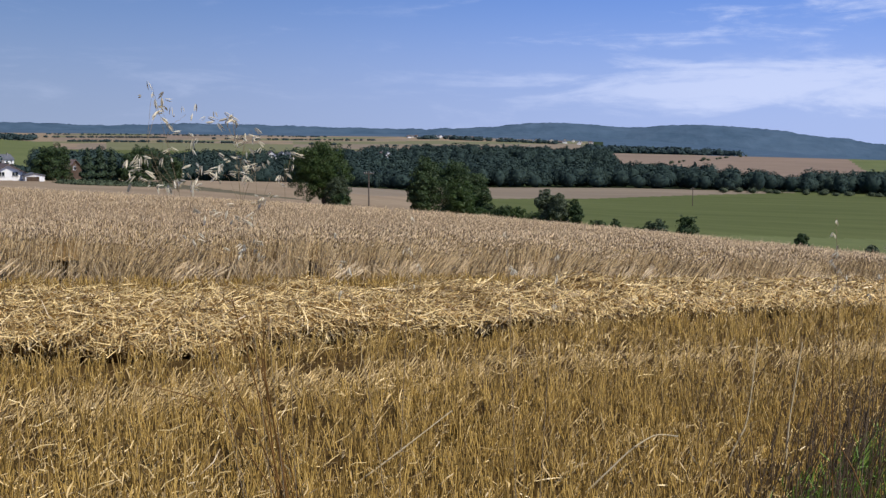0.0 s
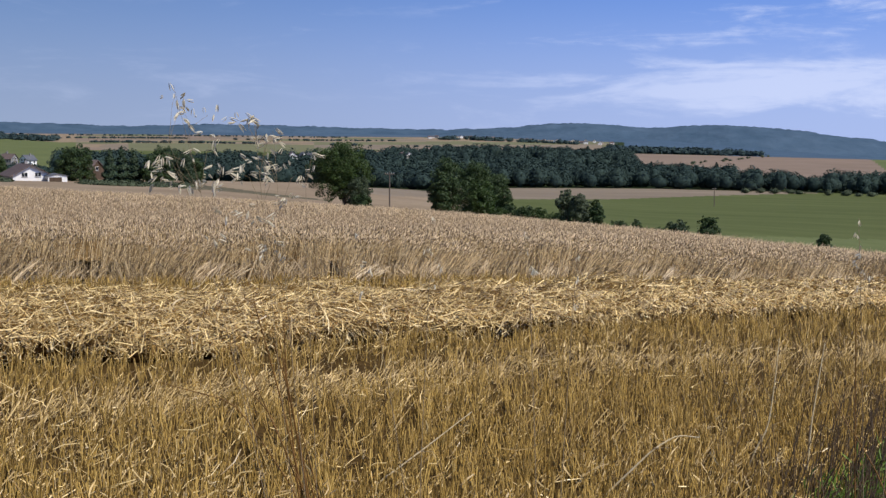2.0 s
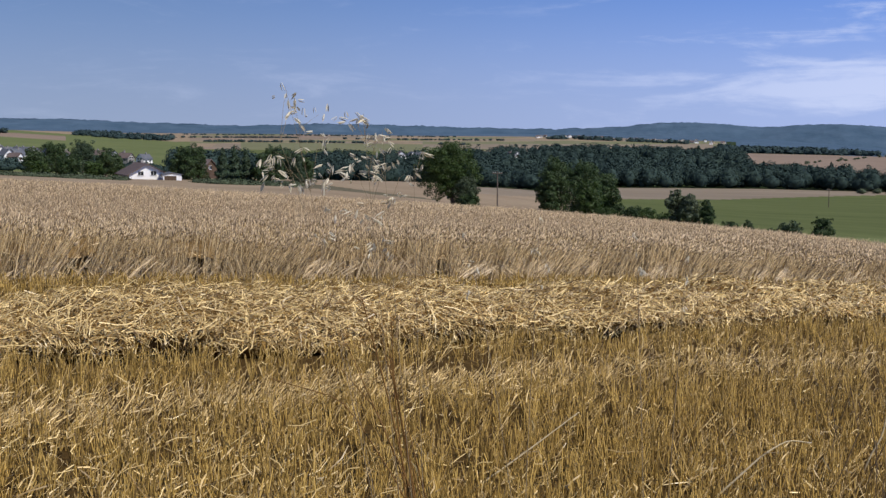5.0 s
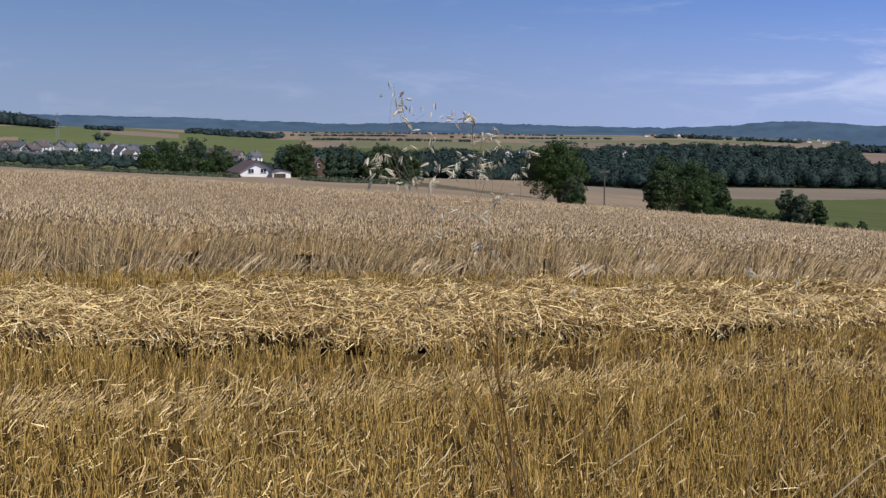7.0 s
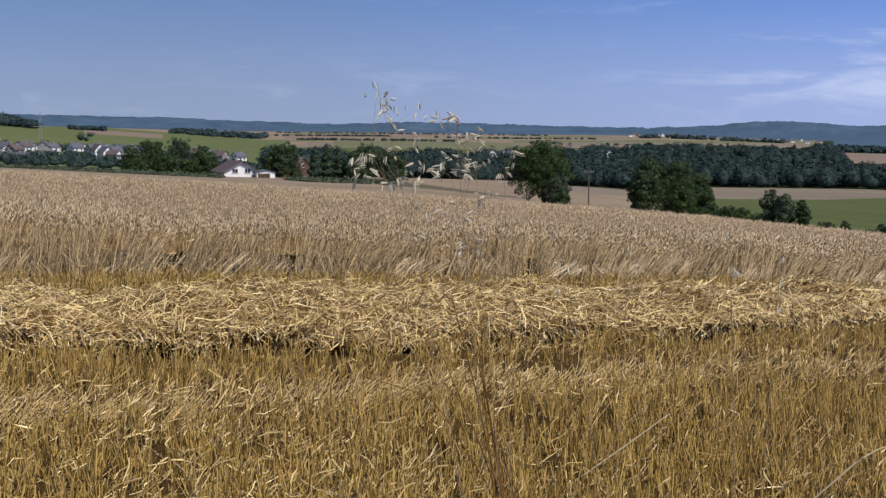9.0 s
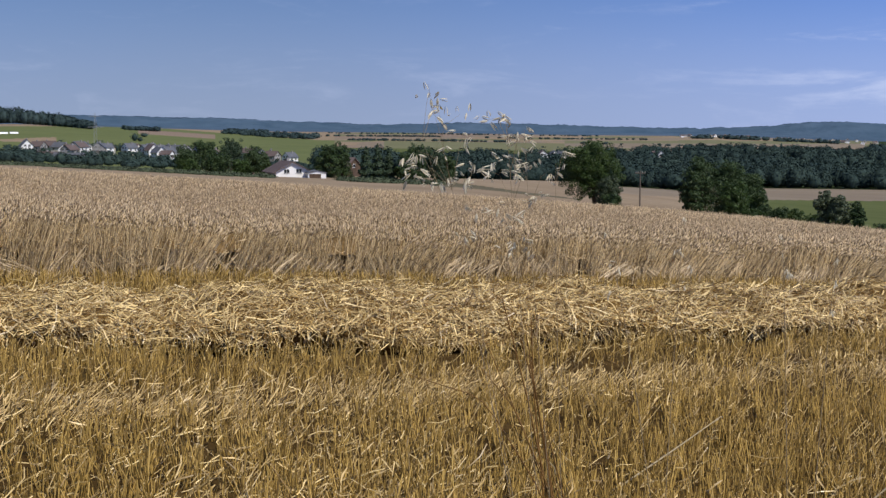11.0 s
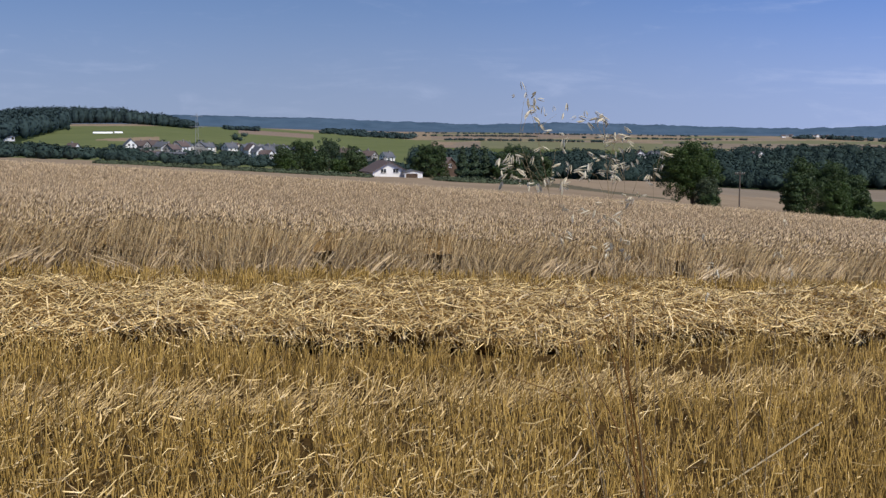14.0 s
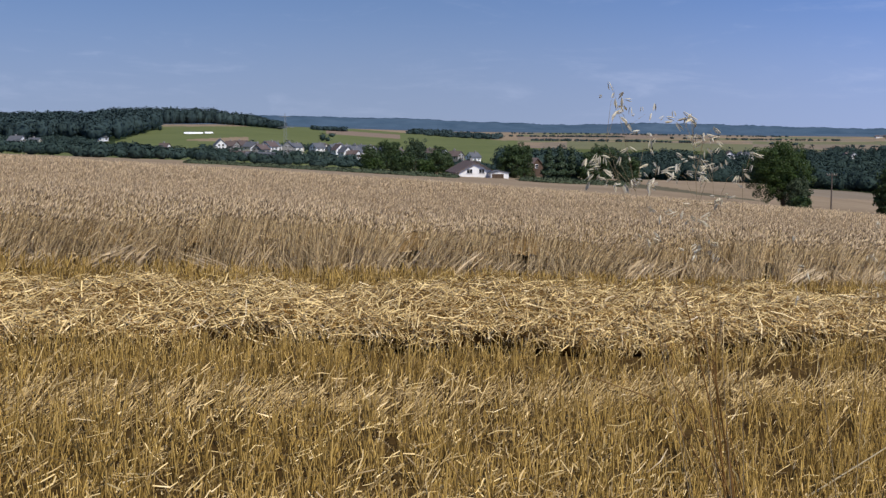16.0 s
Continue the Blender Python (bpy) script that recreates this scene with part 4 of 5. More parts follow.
def build_swath():
    s = np.arange(-14, 60, 0.08)
    t = np.linspace(0, 1, 26)
    S, T = np.meshgrid(s, t, indexing="ij")
    v = swath_point(S.ravel(), T.ravel()) + rng.normal(0, 0.010, (S.size, 3)) - [[0, 0, 0.03]]
    a, b = S.shape
    I, J = np.meshgrid(np.arange(a - 1), np.arange(b - 1), indexing="ij")
    f = np.stack([I * b + J, (I + 1) * b + J, (I + 1) * b + J + 1, I * b + J + 1], -1).reshape(-1, 4)
    top = new("straw_swath")
    # bed below the stalks, its dark colour standing for shade between them
    link_mesh("shaded_straw_bed", v, f, M["shaded_straw_bed"], top, smooth=True)
    # loose stalks over it, thicker nearer the eye
    cnt = 160000
    s = -8 + 58 * rng.random(cnt) ** 1.5
    t = 0.16 + 0.72 * rng.random(cnt)
    c = swath_point(s, t)
    ok = in_sight(c[:, 0], c[:, 1], 3)
    s, t, c = s[ok], t[ok], c[ok]
    k = len(s)
    es = unit(swath_point(s + 0.05, t) - c)
    et = unit(swath_point(s, t + 0.03) - c)
    nr = unit(np.cross(es, et))
    nr *= np.where(nr[:, 2:3] < 0, -1, 1)
    ang = rng.normal(-0.3, 1.15, k)
    d = unit(np.cos(ang)[:, None] * es + np.sin(ang)[:, None] * et + nr * rng.normal(0.12, 0.36, (k, 1)))
    ln = 0.04 + 0.23 * rng.random(k) ** 1.6
    c = c + nr * rng.normal(0.005, 0.03, (k, 1))
    bend = rng.normal(0, 0.05, (k, 3))
    pts = np.stack([c - d * ln[:, None] / 2, c + bend * ln[:, None], c + d * ln[:, None] / 2], 1)
    across = unit(np.cross(d, nr + rng.normal(0, 0.6, (k, 3))))
    r = np.hypot(c[:, 0], c[:, 1])
    v, f = ribbons(pts, (0.0036 + 0.0072 * rng.random(k) ** 1.5) * np.clip(r / 12, 1, 2.2), across)
    link_mesh("stalks", v, f, M["straw"], top)
    # straw ends that hang over the near side
    k = 5200
    s = -8 + 46 * rng.random(k) ** 1.4
    a = swath_point(s, rng.uniform(0.13, 0.34, k))
    fall = rng.uniform(0.03, 0.16, k)
    along = rng.normal(0.02, 0.09, k)
    out = rng.uniform(-0.06, 0.02, k)
    b = a + np.stack([SWATH_D[0] * along + SWATH_N[0] * out, SWATH_D[1] * along + SWATH_N[1] * out, -fall], -1)
    pts = np.stack([a, (a + b) / 2 + rng.normal(0, 0.012, (k, 3)), b], 1)
    v, f = ribbons(pts, rng.uniform(0.004, 0.009, k), unit(rng.normal(size=(k, 3)) * 0.5 + [[0.8, 0.6, 0]]))
    link_mesh("hanging_straw", v, f, M["straw"], top)
    return tagged(top, "long golden windrow of loose threshed straw", "straw swath", kind="stuff")


build_swath()


def build_stubble():
    # cut stems in drilled rows
    cnt = 185000
    tuft = rng.integers(0, cnt // 7, cnt)
    n = (np.round(rng.uniform(2.0, EDGE + 0.2, cnt) / 0.125) * 0.125)[tuft] + rng.normal(0, 0.022, cnt)
    s = rng.uniform(-14, 42, cnt)[tuft] + rng.normal(0, 0.02, cnt)
    x, y = field_xy(s, n)
    r = np.hypot(x, y)
    n = n - bend(s)
    keep = in_sight(x, y, 3) & (r > 4.6) & (rng.random(cnt) < np.clip((15.0 / r) ** 0.9, 0.15, 1)) & ~((n > SWATH_0 + 0.1) & (n < SWATH_0 + SWATH_W - 0.1))
    x, y, r = x[keep], y[keep], r[keep]
    # near the eye, where the rows are seen one stem at a time, more of them
    m = 20000
    az, rr = rng.uniform(-24, 44, m), rng.uniform(4.8, 10.0, m)
    x2, y2 = at(az, rr)
    n2 = x2 * SWATH_N[0] + y2 * SWATH_N[1]
    s2 = x2 * SWATH_D[0] + y2 * SWATH_D[1]
    tuft = rng.integers(0, m // 6, m)
    n2 = (np.round(n2 / 0.125) * 0.125)[tuft] + rng.normal(0, 0.02, m)
    s2 = s2[tuft] + rng.normal(0, 0.018, m)
    ok = n2 - bend(s2) < SWATH_0 + 0.1
    x2, y2 = field_xy(s2[ok], n2[ok])
    x, y = np.concatenate([x, x2]), np.concatenate([y, y2])
    r = np.hypot(x, y)
    k = len(x)
    patch = smooth_noise(x, y, 0.8, 51)
    tall = np.clip(rng.normal(0.165, 0.045, k) + 0.035 * patch, 0.05, 0.3)
    n = x * SWATH_N[0] + y * SWATH_N[1]
    run = n - 7.6 - 0.25 * smooth_noise(x, y, 0.6, 55)     # a wheel mark that laid the stubble flat
    run2 = n - 5.7 - 0.25 * smooth_noise(x, y, 0.6, 56)
    flat_zone = np.clip(1.25 - np.abs(run) / 0.55, 0, 1) + 0.6 * np.clip(1.2 - np.abs(run2) / 0.35, 0, 1) * (smooth_noise(x, y, 0.5, 57) > 0)
    down = rng.random(k) < 0.07 + 0.14 * np.clip(smooth_noise(x, y, 1.7, 53), 0, 1) + 0.72 * flat_zone
    lean = rng.normal(0, 0.22, (k, 2)) + np.where(down, 1, 0)[:, None] * (rng.normal(0, 0.55, (k, 2)) + SWATH_D * 1.1)
    d = unit(np.stack([lean[:, 0], lean[:, 1], np.ones(k)], -1))
    base = np.stack([x, y, height(x, y) - 0.01], -1)
    tip = base + d * tall[:, None]
    pts = np.stack([base, tip], 1)
    v, f = prisms(pts, (0.0032 + 0.0058 * rng.random(k) ** 1.6) * np.clip(r / 11, 1, 2.2))
    top = new("stubble")
    laid = np.repeat(down, 6)
    face_laid = laid[f[:, 0]]
    link_mesh("stems", v, f, [M["stubble"], M["laid"]], top, slots=face_laid.astype(int))
    # withered leaf blades and chaff between the rows
    m = 15000
    az, rr = rng.uniform(-24, 44, m), 4.8 + 14.0 * rng.random(m) ** 1.3
    x, y = at(az, rr)
    n = x * SWATH_N[0] + y * SWATH_N[1]
    ok = (n < SWATH_0 + 0.1) & (rng.random(m) < 0.55 + 0.45 * smooth_noise(x, y, 0.7, 52))
    x, y = x[ok], y[ok]
    k = len(x)
    ang = rng.normal(0.5, 1.1, k)
    flat = np.cos(ang)[:, None] * SWATH_D + np.sin(ang)[:, None] * SWATH_N
    up = np.abs(rng.normal(0.15, 0.35, k))
    d = unit(np.stack([flat[:, 0], flat[:, 1], up], -1))
    ln = 0.03 + 0.15 * rng.random(k) ** 2
    a = np.stack([x, y, height(x, y) + rng.uniform(0.01, 0.15, k)], -1)
    pts = np.stack([a, a + d * ln[:, None] * 0.5 + rng.normal(0, 0.012, (k, 3)), a + d * ln[:, None]], 1)
    v, f = ribbons(pts, rng.uniform(0.003, 0.0065, k), unit(np.cross(d, rng.normal(size=(k, 3)))))
    link_mesh("loose_straw", v, f, M["straw"], top)
    # pale chaff and torn sheaths, in drifts
    m = 26000
    az, rr = rng.uniform(-24, 44, m), 4.8 + 12.0 * rng.random(m)
    x, y = at(az, rr)
    n = x * SWATH_N[0] + y * SWATH_N[1]
    ok = (n < SWATH_0) & (rng.random(m) < np.clip(0.04 + 0.3 * smooth_noise(x, y, 1.1, 54) + 0.75 * np.clip(1.1 - np.abs(n - 7.6) / 0.6, 0, 1), 0, 1))
    x, y = x[ok], y[ok]
    k = len(x)
    a = np.stack([x, y, height(x, y) + rng.uniform(0.03, 0.17, k)], -1)
    ang = rng.normal(0.35, 0.7, k)
    flat = np.cos(ang)[:, None] * SWATH_D + np.sin(ang)[:, None] * SWATH_N
    d = unit(np.stack([flat[:, 0], flat[:, 1], rng.normal(0.35, 0.45, k)], -1))
    ln = rng.uniform(0.025, 0.11, k)
    pts = np.stack([a, a + d * ln[:, None] * 0.5 + rng.normal(0, 0.006, (k, 3)), a + d * ln[:, None]], 1)
    wd = rng.uniform(0.004, 0.011, k)
    v, f = ribbons(pts, np.stack([wd * 0.5, wd, wd * 0.3], 1), unit(np.cross(d, rng.normal(size=(k, 3)) + [[0, -0.6, 0.8]])))
    link_mesh("chaff", v, f, M["laid"], top)
    return tagged(top, "golden cereal stubble in rows with scattered straw", "stubble", kind="stuff")


build_stubble()


# ---- the standing crop ----
def build_wheat():
    top = new("standing_wheat")
    # the crop's close body, from which the stalks stand out
    azs = np.arange(-26, 47, 0.25)
    ts = np.linspace(0, 1, 120)
    verts = []
    for az in azs:
        u = np.array(at(az, 1.0))
        r0 = (EDGE + 0.8) / max(u @ SWATH_N, 0.2)
        r1 = max(min(float(crest(az)[0]) * 1.12, 140.0), r0 + 10)
        rr = r0 * (r1 / r0) ** ts
        verts.append(np.stack([u[0] * rr, u[1] * rr], -1))
    P = np.array(verts)
    x, y = P[..., 0], P[..., 1]
    n = x * SWATH_N[0] + y * SWATH_N[1]
    rise = np.clip((n - EDGE - 0.55) / 0.5, 0, 1) ** 0.7
    h = (CROP - 0.22) * rise + 0.04 * smooth_noise(x, y, 2.5, 61) * rise + 0.05 * smooth_noise(x, y, 0.35, 62) * rise + rng.normal(0, 0.03, x.shape) * rise
    z = height(x, y) + h
    v = np.stack([x, y, z], -1)
    a, b = x.shape
    I, J = np.meshgrid(np.arange(a - 1), np.arange(b - 1), indexing="ij")
    f = np.stack([I * b + J, I * b + J + 1, (I + 1) * b + J + 1, (I + 1) * b + J], -1).reshape(-1, 4)
    # the strip behind the cut edge is coloured dark as shade among the stems
    link_mesh("crop_body", v.reshape(-1, 3), f, [M["wheat_bed"], M["wheat_edge_shade"]], top, smooth=True, slots=(n[:-1, :-1] < EDGE + 2.6).ravel().astype(int))

    def stalks(x, y, name, whole, wscale, lscale):
        k = len(x)
        n = x * SWATH_N[0] + y * SWATH_N[1]
        s = x * SWATH_D[0] + y * SWATH_D[1]
        into = n - EDGE
        laid = np.clip(1.1 - into / 0.9, 0, 1) * np.clip(0.28 + 0.6 * smooth_noise(s, s * 0, 1.3, 71), 0.0, 1.0)
        drift = smooth_noise(x, y, 0.5, 72) + 0.8 * smooth_noise(x, y, 5.0, 73)
        lx = rng.normal(0.13, 0.15, k) + 0.14 * drift + laid * rng.uniform(0.4, 1.5, k)
        ln = rng.normal(0, 0.15, k) - laid * rng.uniform(0.0, 0.35, k)
        tall = (CROP + 0.05 * drift + rng.normal(0, 0.055, k)) * np.clip(1 - 0.12 * laid, 0.5, 1)
        dirx = lx[:, None] * SWATH_D + ln[:, None] * SWATH_N
        d = unit(np.stack([dirx[:, 0], dirx[:, 1], np.ones(k)], -1))
        g = height(x, y)
        base = np.stack([x, y, g], -1)
        tip = base + d * tall[:, None]
        side = unit(np.stack([dirx[:, 0] + rng.normal(0, 0.3, k), dirx[:, 1] + rng.normal(0, 0.3, k), np.zeros(k)], -1))
        mid = base + d * (tall * 0.6)[:, None] - side * 0.02
        if not whole:
            base = base + d * (tall * 0.45)[:, None]
            mid = base + d * (tall * 0.25)[:, None]
        ear = rng.uniform(0.065, 0.105, k) * lscale
        nod = unit(d + side * rng.uniform(0.0, 0.65, (k, 1)))
        v1, f1 = prisms(np.stack([base, mid, tip], 1), rng.uniform(0.0035, 0.005, k) * wscale) if whole else ribbons(np.stack([base, tip], 1), rng.uniform(0.0035, 0.005, k) * wscale, unit(np.cross(d, rng.normal(size=(k, 3)))))
        leaf_a = base + (tip - base) * rng.uniform(0.25, 0.8, (k, 1))
        leaf_b = leaf_a + side * rng.normal(0, 0.08, (k, 1)) + np.stack([rng.normal(0, 0.05, k), rng.normal(0, 0.05, k), rng.normal(-0.02, 0.10, k)], -1)
        v2, f2 = ribbons(np.stack([leaf_a, leaf_b], 1), np.stack([rng.uniform(0.005, 0.010, k) * wscale, np.full(k, 0.002)], 1), unit(rng.normal(size=(k, 3))))
        v, f = joined([(v1, f1), (v2, f2)])
        link_mesh(name + "_stalks", v, f, M["stalk" if whole else "wheat"], top)
        v, f = spindles(tip - nod * 0.004, tip + nod * ear[:, None], rng.uniform(0.008, 0.013, k) * wscale)
        link_mesh(name + "_ears", v, f, M["wheat"], top)

    def tufts(x, y, each, spread):
        """Gathers places into loose tufts."""
        k = len(x) // each
        who = rng.integers(0, k, len(x))
        return x[who] + rng.normal(0, spread, len(x)), y[who] + rng.normal(0, spread, len(x))

    # the cut edge, stalk by stalk
    m = 34000
    s = -5 + 44 * rng.random(m) ** 1.35
    n = EDGE + 4.0 * rng.random(m) ** 1.6
    x, y = tufts(*field_xy(s, n), 14, 0.055)
    ok = in_sight(x, y, 2)
    x, y = x[ok], y[ok]
    stalks(x, y, "edge", True, np.clip(np.hypot(x, y) / 12, 1.35, 2.3), 1.15)
    # lodged stalks in sheaves that lean along the cut edge
    sheaves, each = 150, 20
    s0 = -4 + 42 * rng.random(sheaves) ** 1.25
    n0 = EDGE + rng.uniform(-0.12, 0.30, sheaves)
    lean0 = np.abs(rng.normal(1.0, 0.5, sheaves)) * np.where(rng.random(sheaves) < 0.88, 1, -1)
    long0 = rng.uniform(0.28, 0.56, sheaves)
    who = np.repeat(np.arange(sheaves), each)
    k = len(who)
    x, y = field_xy(s0[who] + rng.normal(0, 0.13, k), n0[who] + rng.normal(0, 0.07, k))
    a = np.stack([x, y, height(x, y) + np.abs(rng.normal(0, 0.05, k))], -1)
    lean = lean0[who] + rng.normal(0, 0.17, k)
    dirx = lean[:, None] * SWATH_D - rng.uniform(-0.1, 0.3, k)[:, None] * SWATH_N
    d = unit(np.stack([dirx[:, 0], dirx[:, 1], np.ones(k)], -1))
    ln = (long0[who] * rng.uniform(0.7, 1.05, k))[:, None]
    pts = np.stack([a, a + d * ln * 0.55 + [[0, 0, 0.02]], a + d * ln], 1)
    v, f = ribbons(pts, rng.uniform(0.005, 0.0095, k) * np.clip(np.hypot(x, y) / 18, 1, 1.4), unit(np.cross(d, rng.normal(size=(k, 3)) * 0.6 + [[0.4, -1.5, 0.5]])))
    link_mesh("lodged_stalks", v, f, M["lodged"], top)
    # further in, only what stands above the rest
    m = 130000
    az = rng.uniform(-23, 43.5, m)
    ux, uy = at(az, 1.0)
    r0 = (EDGE + 3.2) / np.maximum(ux * SWATH_N[0] + uy * SWATH_N[1], 0.2)
    r1 = np.maximum(np.minimum(crest(az)[0] * 1.1, 138.0), r0 + 8)
    rr = r0 * (r1 / r0) ** rng.random(m)
    x, y = tufts(ux * rr, uy * rr, 7, 0.09)
    rr = np.hypot(x, y)
    stalks(x, y, "inner", False, np.clip(rr / 27, 1.0, 2.8), np.clip(rr / 26, 1.1, 2.0))
    return tagged(top, "ripe golden-brown wheat standing with a ragged lodged edge", "wheat", kind="stuff")


build_wheat()


# ---- wild oats and dry grasses at the field margin ----
def spikelet_mesh(seed):
    r = np.random.default_rng(seed)
    vs, fs, k = [], [], 0
    for s in (-1, 1):
        w, l, o = r.uniform(0.0021, 0.0029), r.uniform(0.021, 0.027), r.uniform(0.03, 0.13) * s
        prof = [(0, 0.0), (0.30, 0.9), (0.6, 1.0), (0.85, 0.45), (1.0, 0.05)]
        for t, q in prof:
            for e in (-1, 0, 1):
                vs.append((o * t * l + s * (0.0012 + 0.0020 * q * (e == 0)), e * w * q, -t * l))
        for i in range(len(prof) - 1):
            for e in (0, 1):
                a = k + i * 3 + e
                fs.append((a, a + 1, a + 4, a + 3))
        k += len(prof) * 3
    me = bpy.data.meshes.new("spikelet")
    me.from_pydata(vs, [], fs)
    me.materials.append(M["oat"])
    return me


SPIKELETS = [spikelet_mesh(80 + i) for i in range(5)]


def oat_plant(name, az, r, stems, seed, label):
    """A wild oat: stems that each carry a loose panicle of nodding spikelets. stems: top offset across, top height, panicle length, branch reach, spikelets, reach bias."""
    rr = np.random.default_rng(seed)
    x0, y0, z0 = ground_at(az, r)
    top = new(name)
    top.matrix_basis = pose(x0, y0, z0, 0, 0, az)
    for off, tall, pan, reach, count, bias in stems:
        base = np.array((rr.normal(0, 0.03), rr.normal(0, 0.04), -0.02))
        tipp = np.array((off, rr.normal(0, 0.06), tall))
        ctrl = np.array((off * 0.25 + base[0] * 0.75, 0, tall * 0.55))
        ts = np.linspace(0, 1, 14)[:, None]
        path = (1 - ts) ** 2 * base + 2 * ts * (1 - ts) * ctrl + ts ** 2 * tipp
        v, f = tube(path, np.linspace(0.0017, 0.0005, 14), 5)
        stem = link_mesh("stem", v, f, M["oat_stem"], top, smooth=True)
        L = pan / tall
        for i in range(count):
            u = 1 - L * (i + rr.uniform(0.0, 0.9)) / count if i else 0.998
            p = (1 - u) ** 2 * base + 2 * u * (1 - u) * ctrl + u ** 2 * tipp
            q = (1 - u) / L
            a = rr.uniform(0, 2 * math.pi)
            ln = reach * (0.15 + 0.95 * q ** 0.7) * rr.uniform(0.35, 1.15)
            side = np.array((math.cos(a) + bias, math.sin(a) * 0.8, 0.0)) * ln
            mid = p + side * 0.6 + np.array((0, 0, ln * rr.uniform(0.15, 0.5)))
            end = p + side + np.array((0, 0, ln * rr.uniform(-0.35, 0.3)))
            v, f = tube([p, mid, end], [0.00045, 0.0003, 0.0002], 3)
            link_mesh("branch", v, f, M["oat_stem"], stem)
            for _ in range(rr.integers(2, 5)):
                ob = new("spikelet", SPIKELETS[rr.integers(0, 5)])
                ob.parent = top
                w = rr.uniform(0.25, 1.0)
                at_p = end if rr.random() < 0.5 else mid * (1 - w) + end * w
                drop = np.array((0, 0, -rr.uniform(0.0, 0.012)))
                ob.matrix_basis = pose(*(at_p + drop), rr.normal(0, 28), rr.normal(0, 32), rr.uniform(0, 360)) @ Matrix.Scale(rr.uniform(0.42, 0.66), 4)
    return tagged(top, label, "wild oat")


BUNCHES = [  # across, up, spikelets
    (-0.128, 1.728, 4), (-0.114, 1.707, 3), (-0.106, 1.689, 5), (-0.072, 1.689, 1), (-0.019, 1.679, 3), (0.005, 1.688, 3), (0.014, 1.678, 2),
    (-0.063, 1.649, 4), (0.042, 1.660, 2), (0.041, 1.645, 3), (0.044, 1.629, 2), (0.010, 1.643, 3), (-0.145, 1.623, 3), (-0.155, 1.607, 5),
    (-0.149, 1.588, 6), (-0.102, 1.623, 3), (-0.046, 1.592, 4), (-0.055, 1.568, 5), (-0.004, 1.607, 5), (0.016, 1.598, 6), (0.037, 1.593, 6),
    (0.056, 1.595, 3), (0.094, 1.587, 4), (0.119, 1.615, 2), (-0.131, 1.572, 6), (-0.107, 1.566, 4), (-0.084, 1.574, 4), (-0.018, 1.588, 4),
    (0.049, 1.537, 3), (0.000, 1.517, 4), (0.027, 1.504, 3), (-0.059, 1.468, 2), (0.010, 1.463, 2), (0.055, 1.457, 2), (0.035, 1.435, 2),
    (0.080, 1.543, 2), (-0.041, 1.517, 3),
]


def big_oat(az, r):
    """The tall oat plant: five bowed stems, and bunches of nodding spikelets on hair-thin branches."""
    rr = np.random.default_rng(97)
    x0, y0, z0 = ground_at(az, r)
    top = new("wild_oat")
    top.matrix_basis = pose(x0, y0, z0 - 0.022, 0, 0, az)
    ts = np.linspace(0, 1, 22)[:, None]
    paths, stems = [], []
    for i, (tx, tz, bow) in enumerate(((-0.128, 1.74, 0.02), (0.01, 1.69, 0.05), (0.045, 1.66, 0.07), (0.10, 1.60, 0.10), (-0.14, 1.64, 0.0))):
        foot = np.array((0.20 + 0.03 * rr.normal(), rr.normal(0, 0.03), -0.02))
        tip = np.array((tx, rr.normal(0, 0.05), tz))
        ctrl = np.array((bow, 0.0, 1.12 + 0.04 * i))
        path = (1 - ts) ** 2 * foot + 2 * ts * (1 - ts) * ctrl + ts ** 2 * tip
        v, f = tube(path, np.linspace(0.0012, 0.0002, 22), 5)
        stems.append(link_mesh("stem", v, f, M["oat_stem"], top, smooth=True))
        paths.append(path)
    for dx, up, count in BUNCHES:
        end = np.array((dx, rr.normal(0, 0.05), up))
        best = min(((np.linalg.norm(p - end - [0, 0, -0.07]), i, tuple(p)) for i, path in enumerate(paths) for p in path[12:]), key=lambda q: q[0])
        p = np.array(best[2])
        mid = p * 0.45 + end * 0.55 + np.array((0, 0, 0.02))
        v, f = tube([p, mid, end], [0.00035, 0.0003, 0.0002], 3)
        link_mesh("branch", v, f, M["oat_stem"], stems[best[1]])
        for _ in range(count + 2):
            ob = new("spikelet", SPIKELETS[rr.integers(0, 5)])
            ob.parent = top
            spot = end + rr.normal(0, 1, 3) * (0.010, 0.010, 0.009)
            ob.matrix_basis = pose(*spot, rr.normal(0, 42), rr.normal(0, 46), rr.uniform(0, 360)) @ Matrix.Scale(rr.uniform(0.54, 0.88), 4)
    return tagged(top, "tall dry wild oat with pale nodding spikelets", "wild oat")


big_oat(9.4, 2.35)
oat_plant("wild_oat", 0.97, 3.0, [(-0.02, 1.50, 0.20, 0.03, 5, 0.0), (-0.19, 1.47, 0.2, 0.04, 4, 0.0)], 92, "thin dry wild oat with few spikelets")
oat_plant("wild_oat", -3.00, 2.8, [(-0.01, 1.47, 0.12, 0.02, 4, 0.0), (0.10, 1.42, 0.12, 0.03, 3, 0.0)], 93, "thin dry wild oat with few spikelets")
oat_plant("wild_oat", -17.22, 3.2, [(-0.02, 1.54, 0.18, 0.02, 8, 0.0), (0.10, 1.48, 0.14, 0.03, 4, 0.0)], 94, "thin pale wild oat above the weeds")


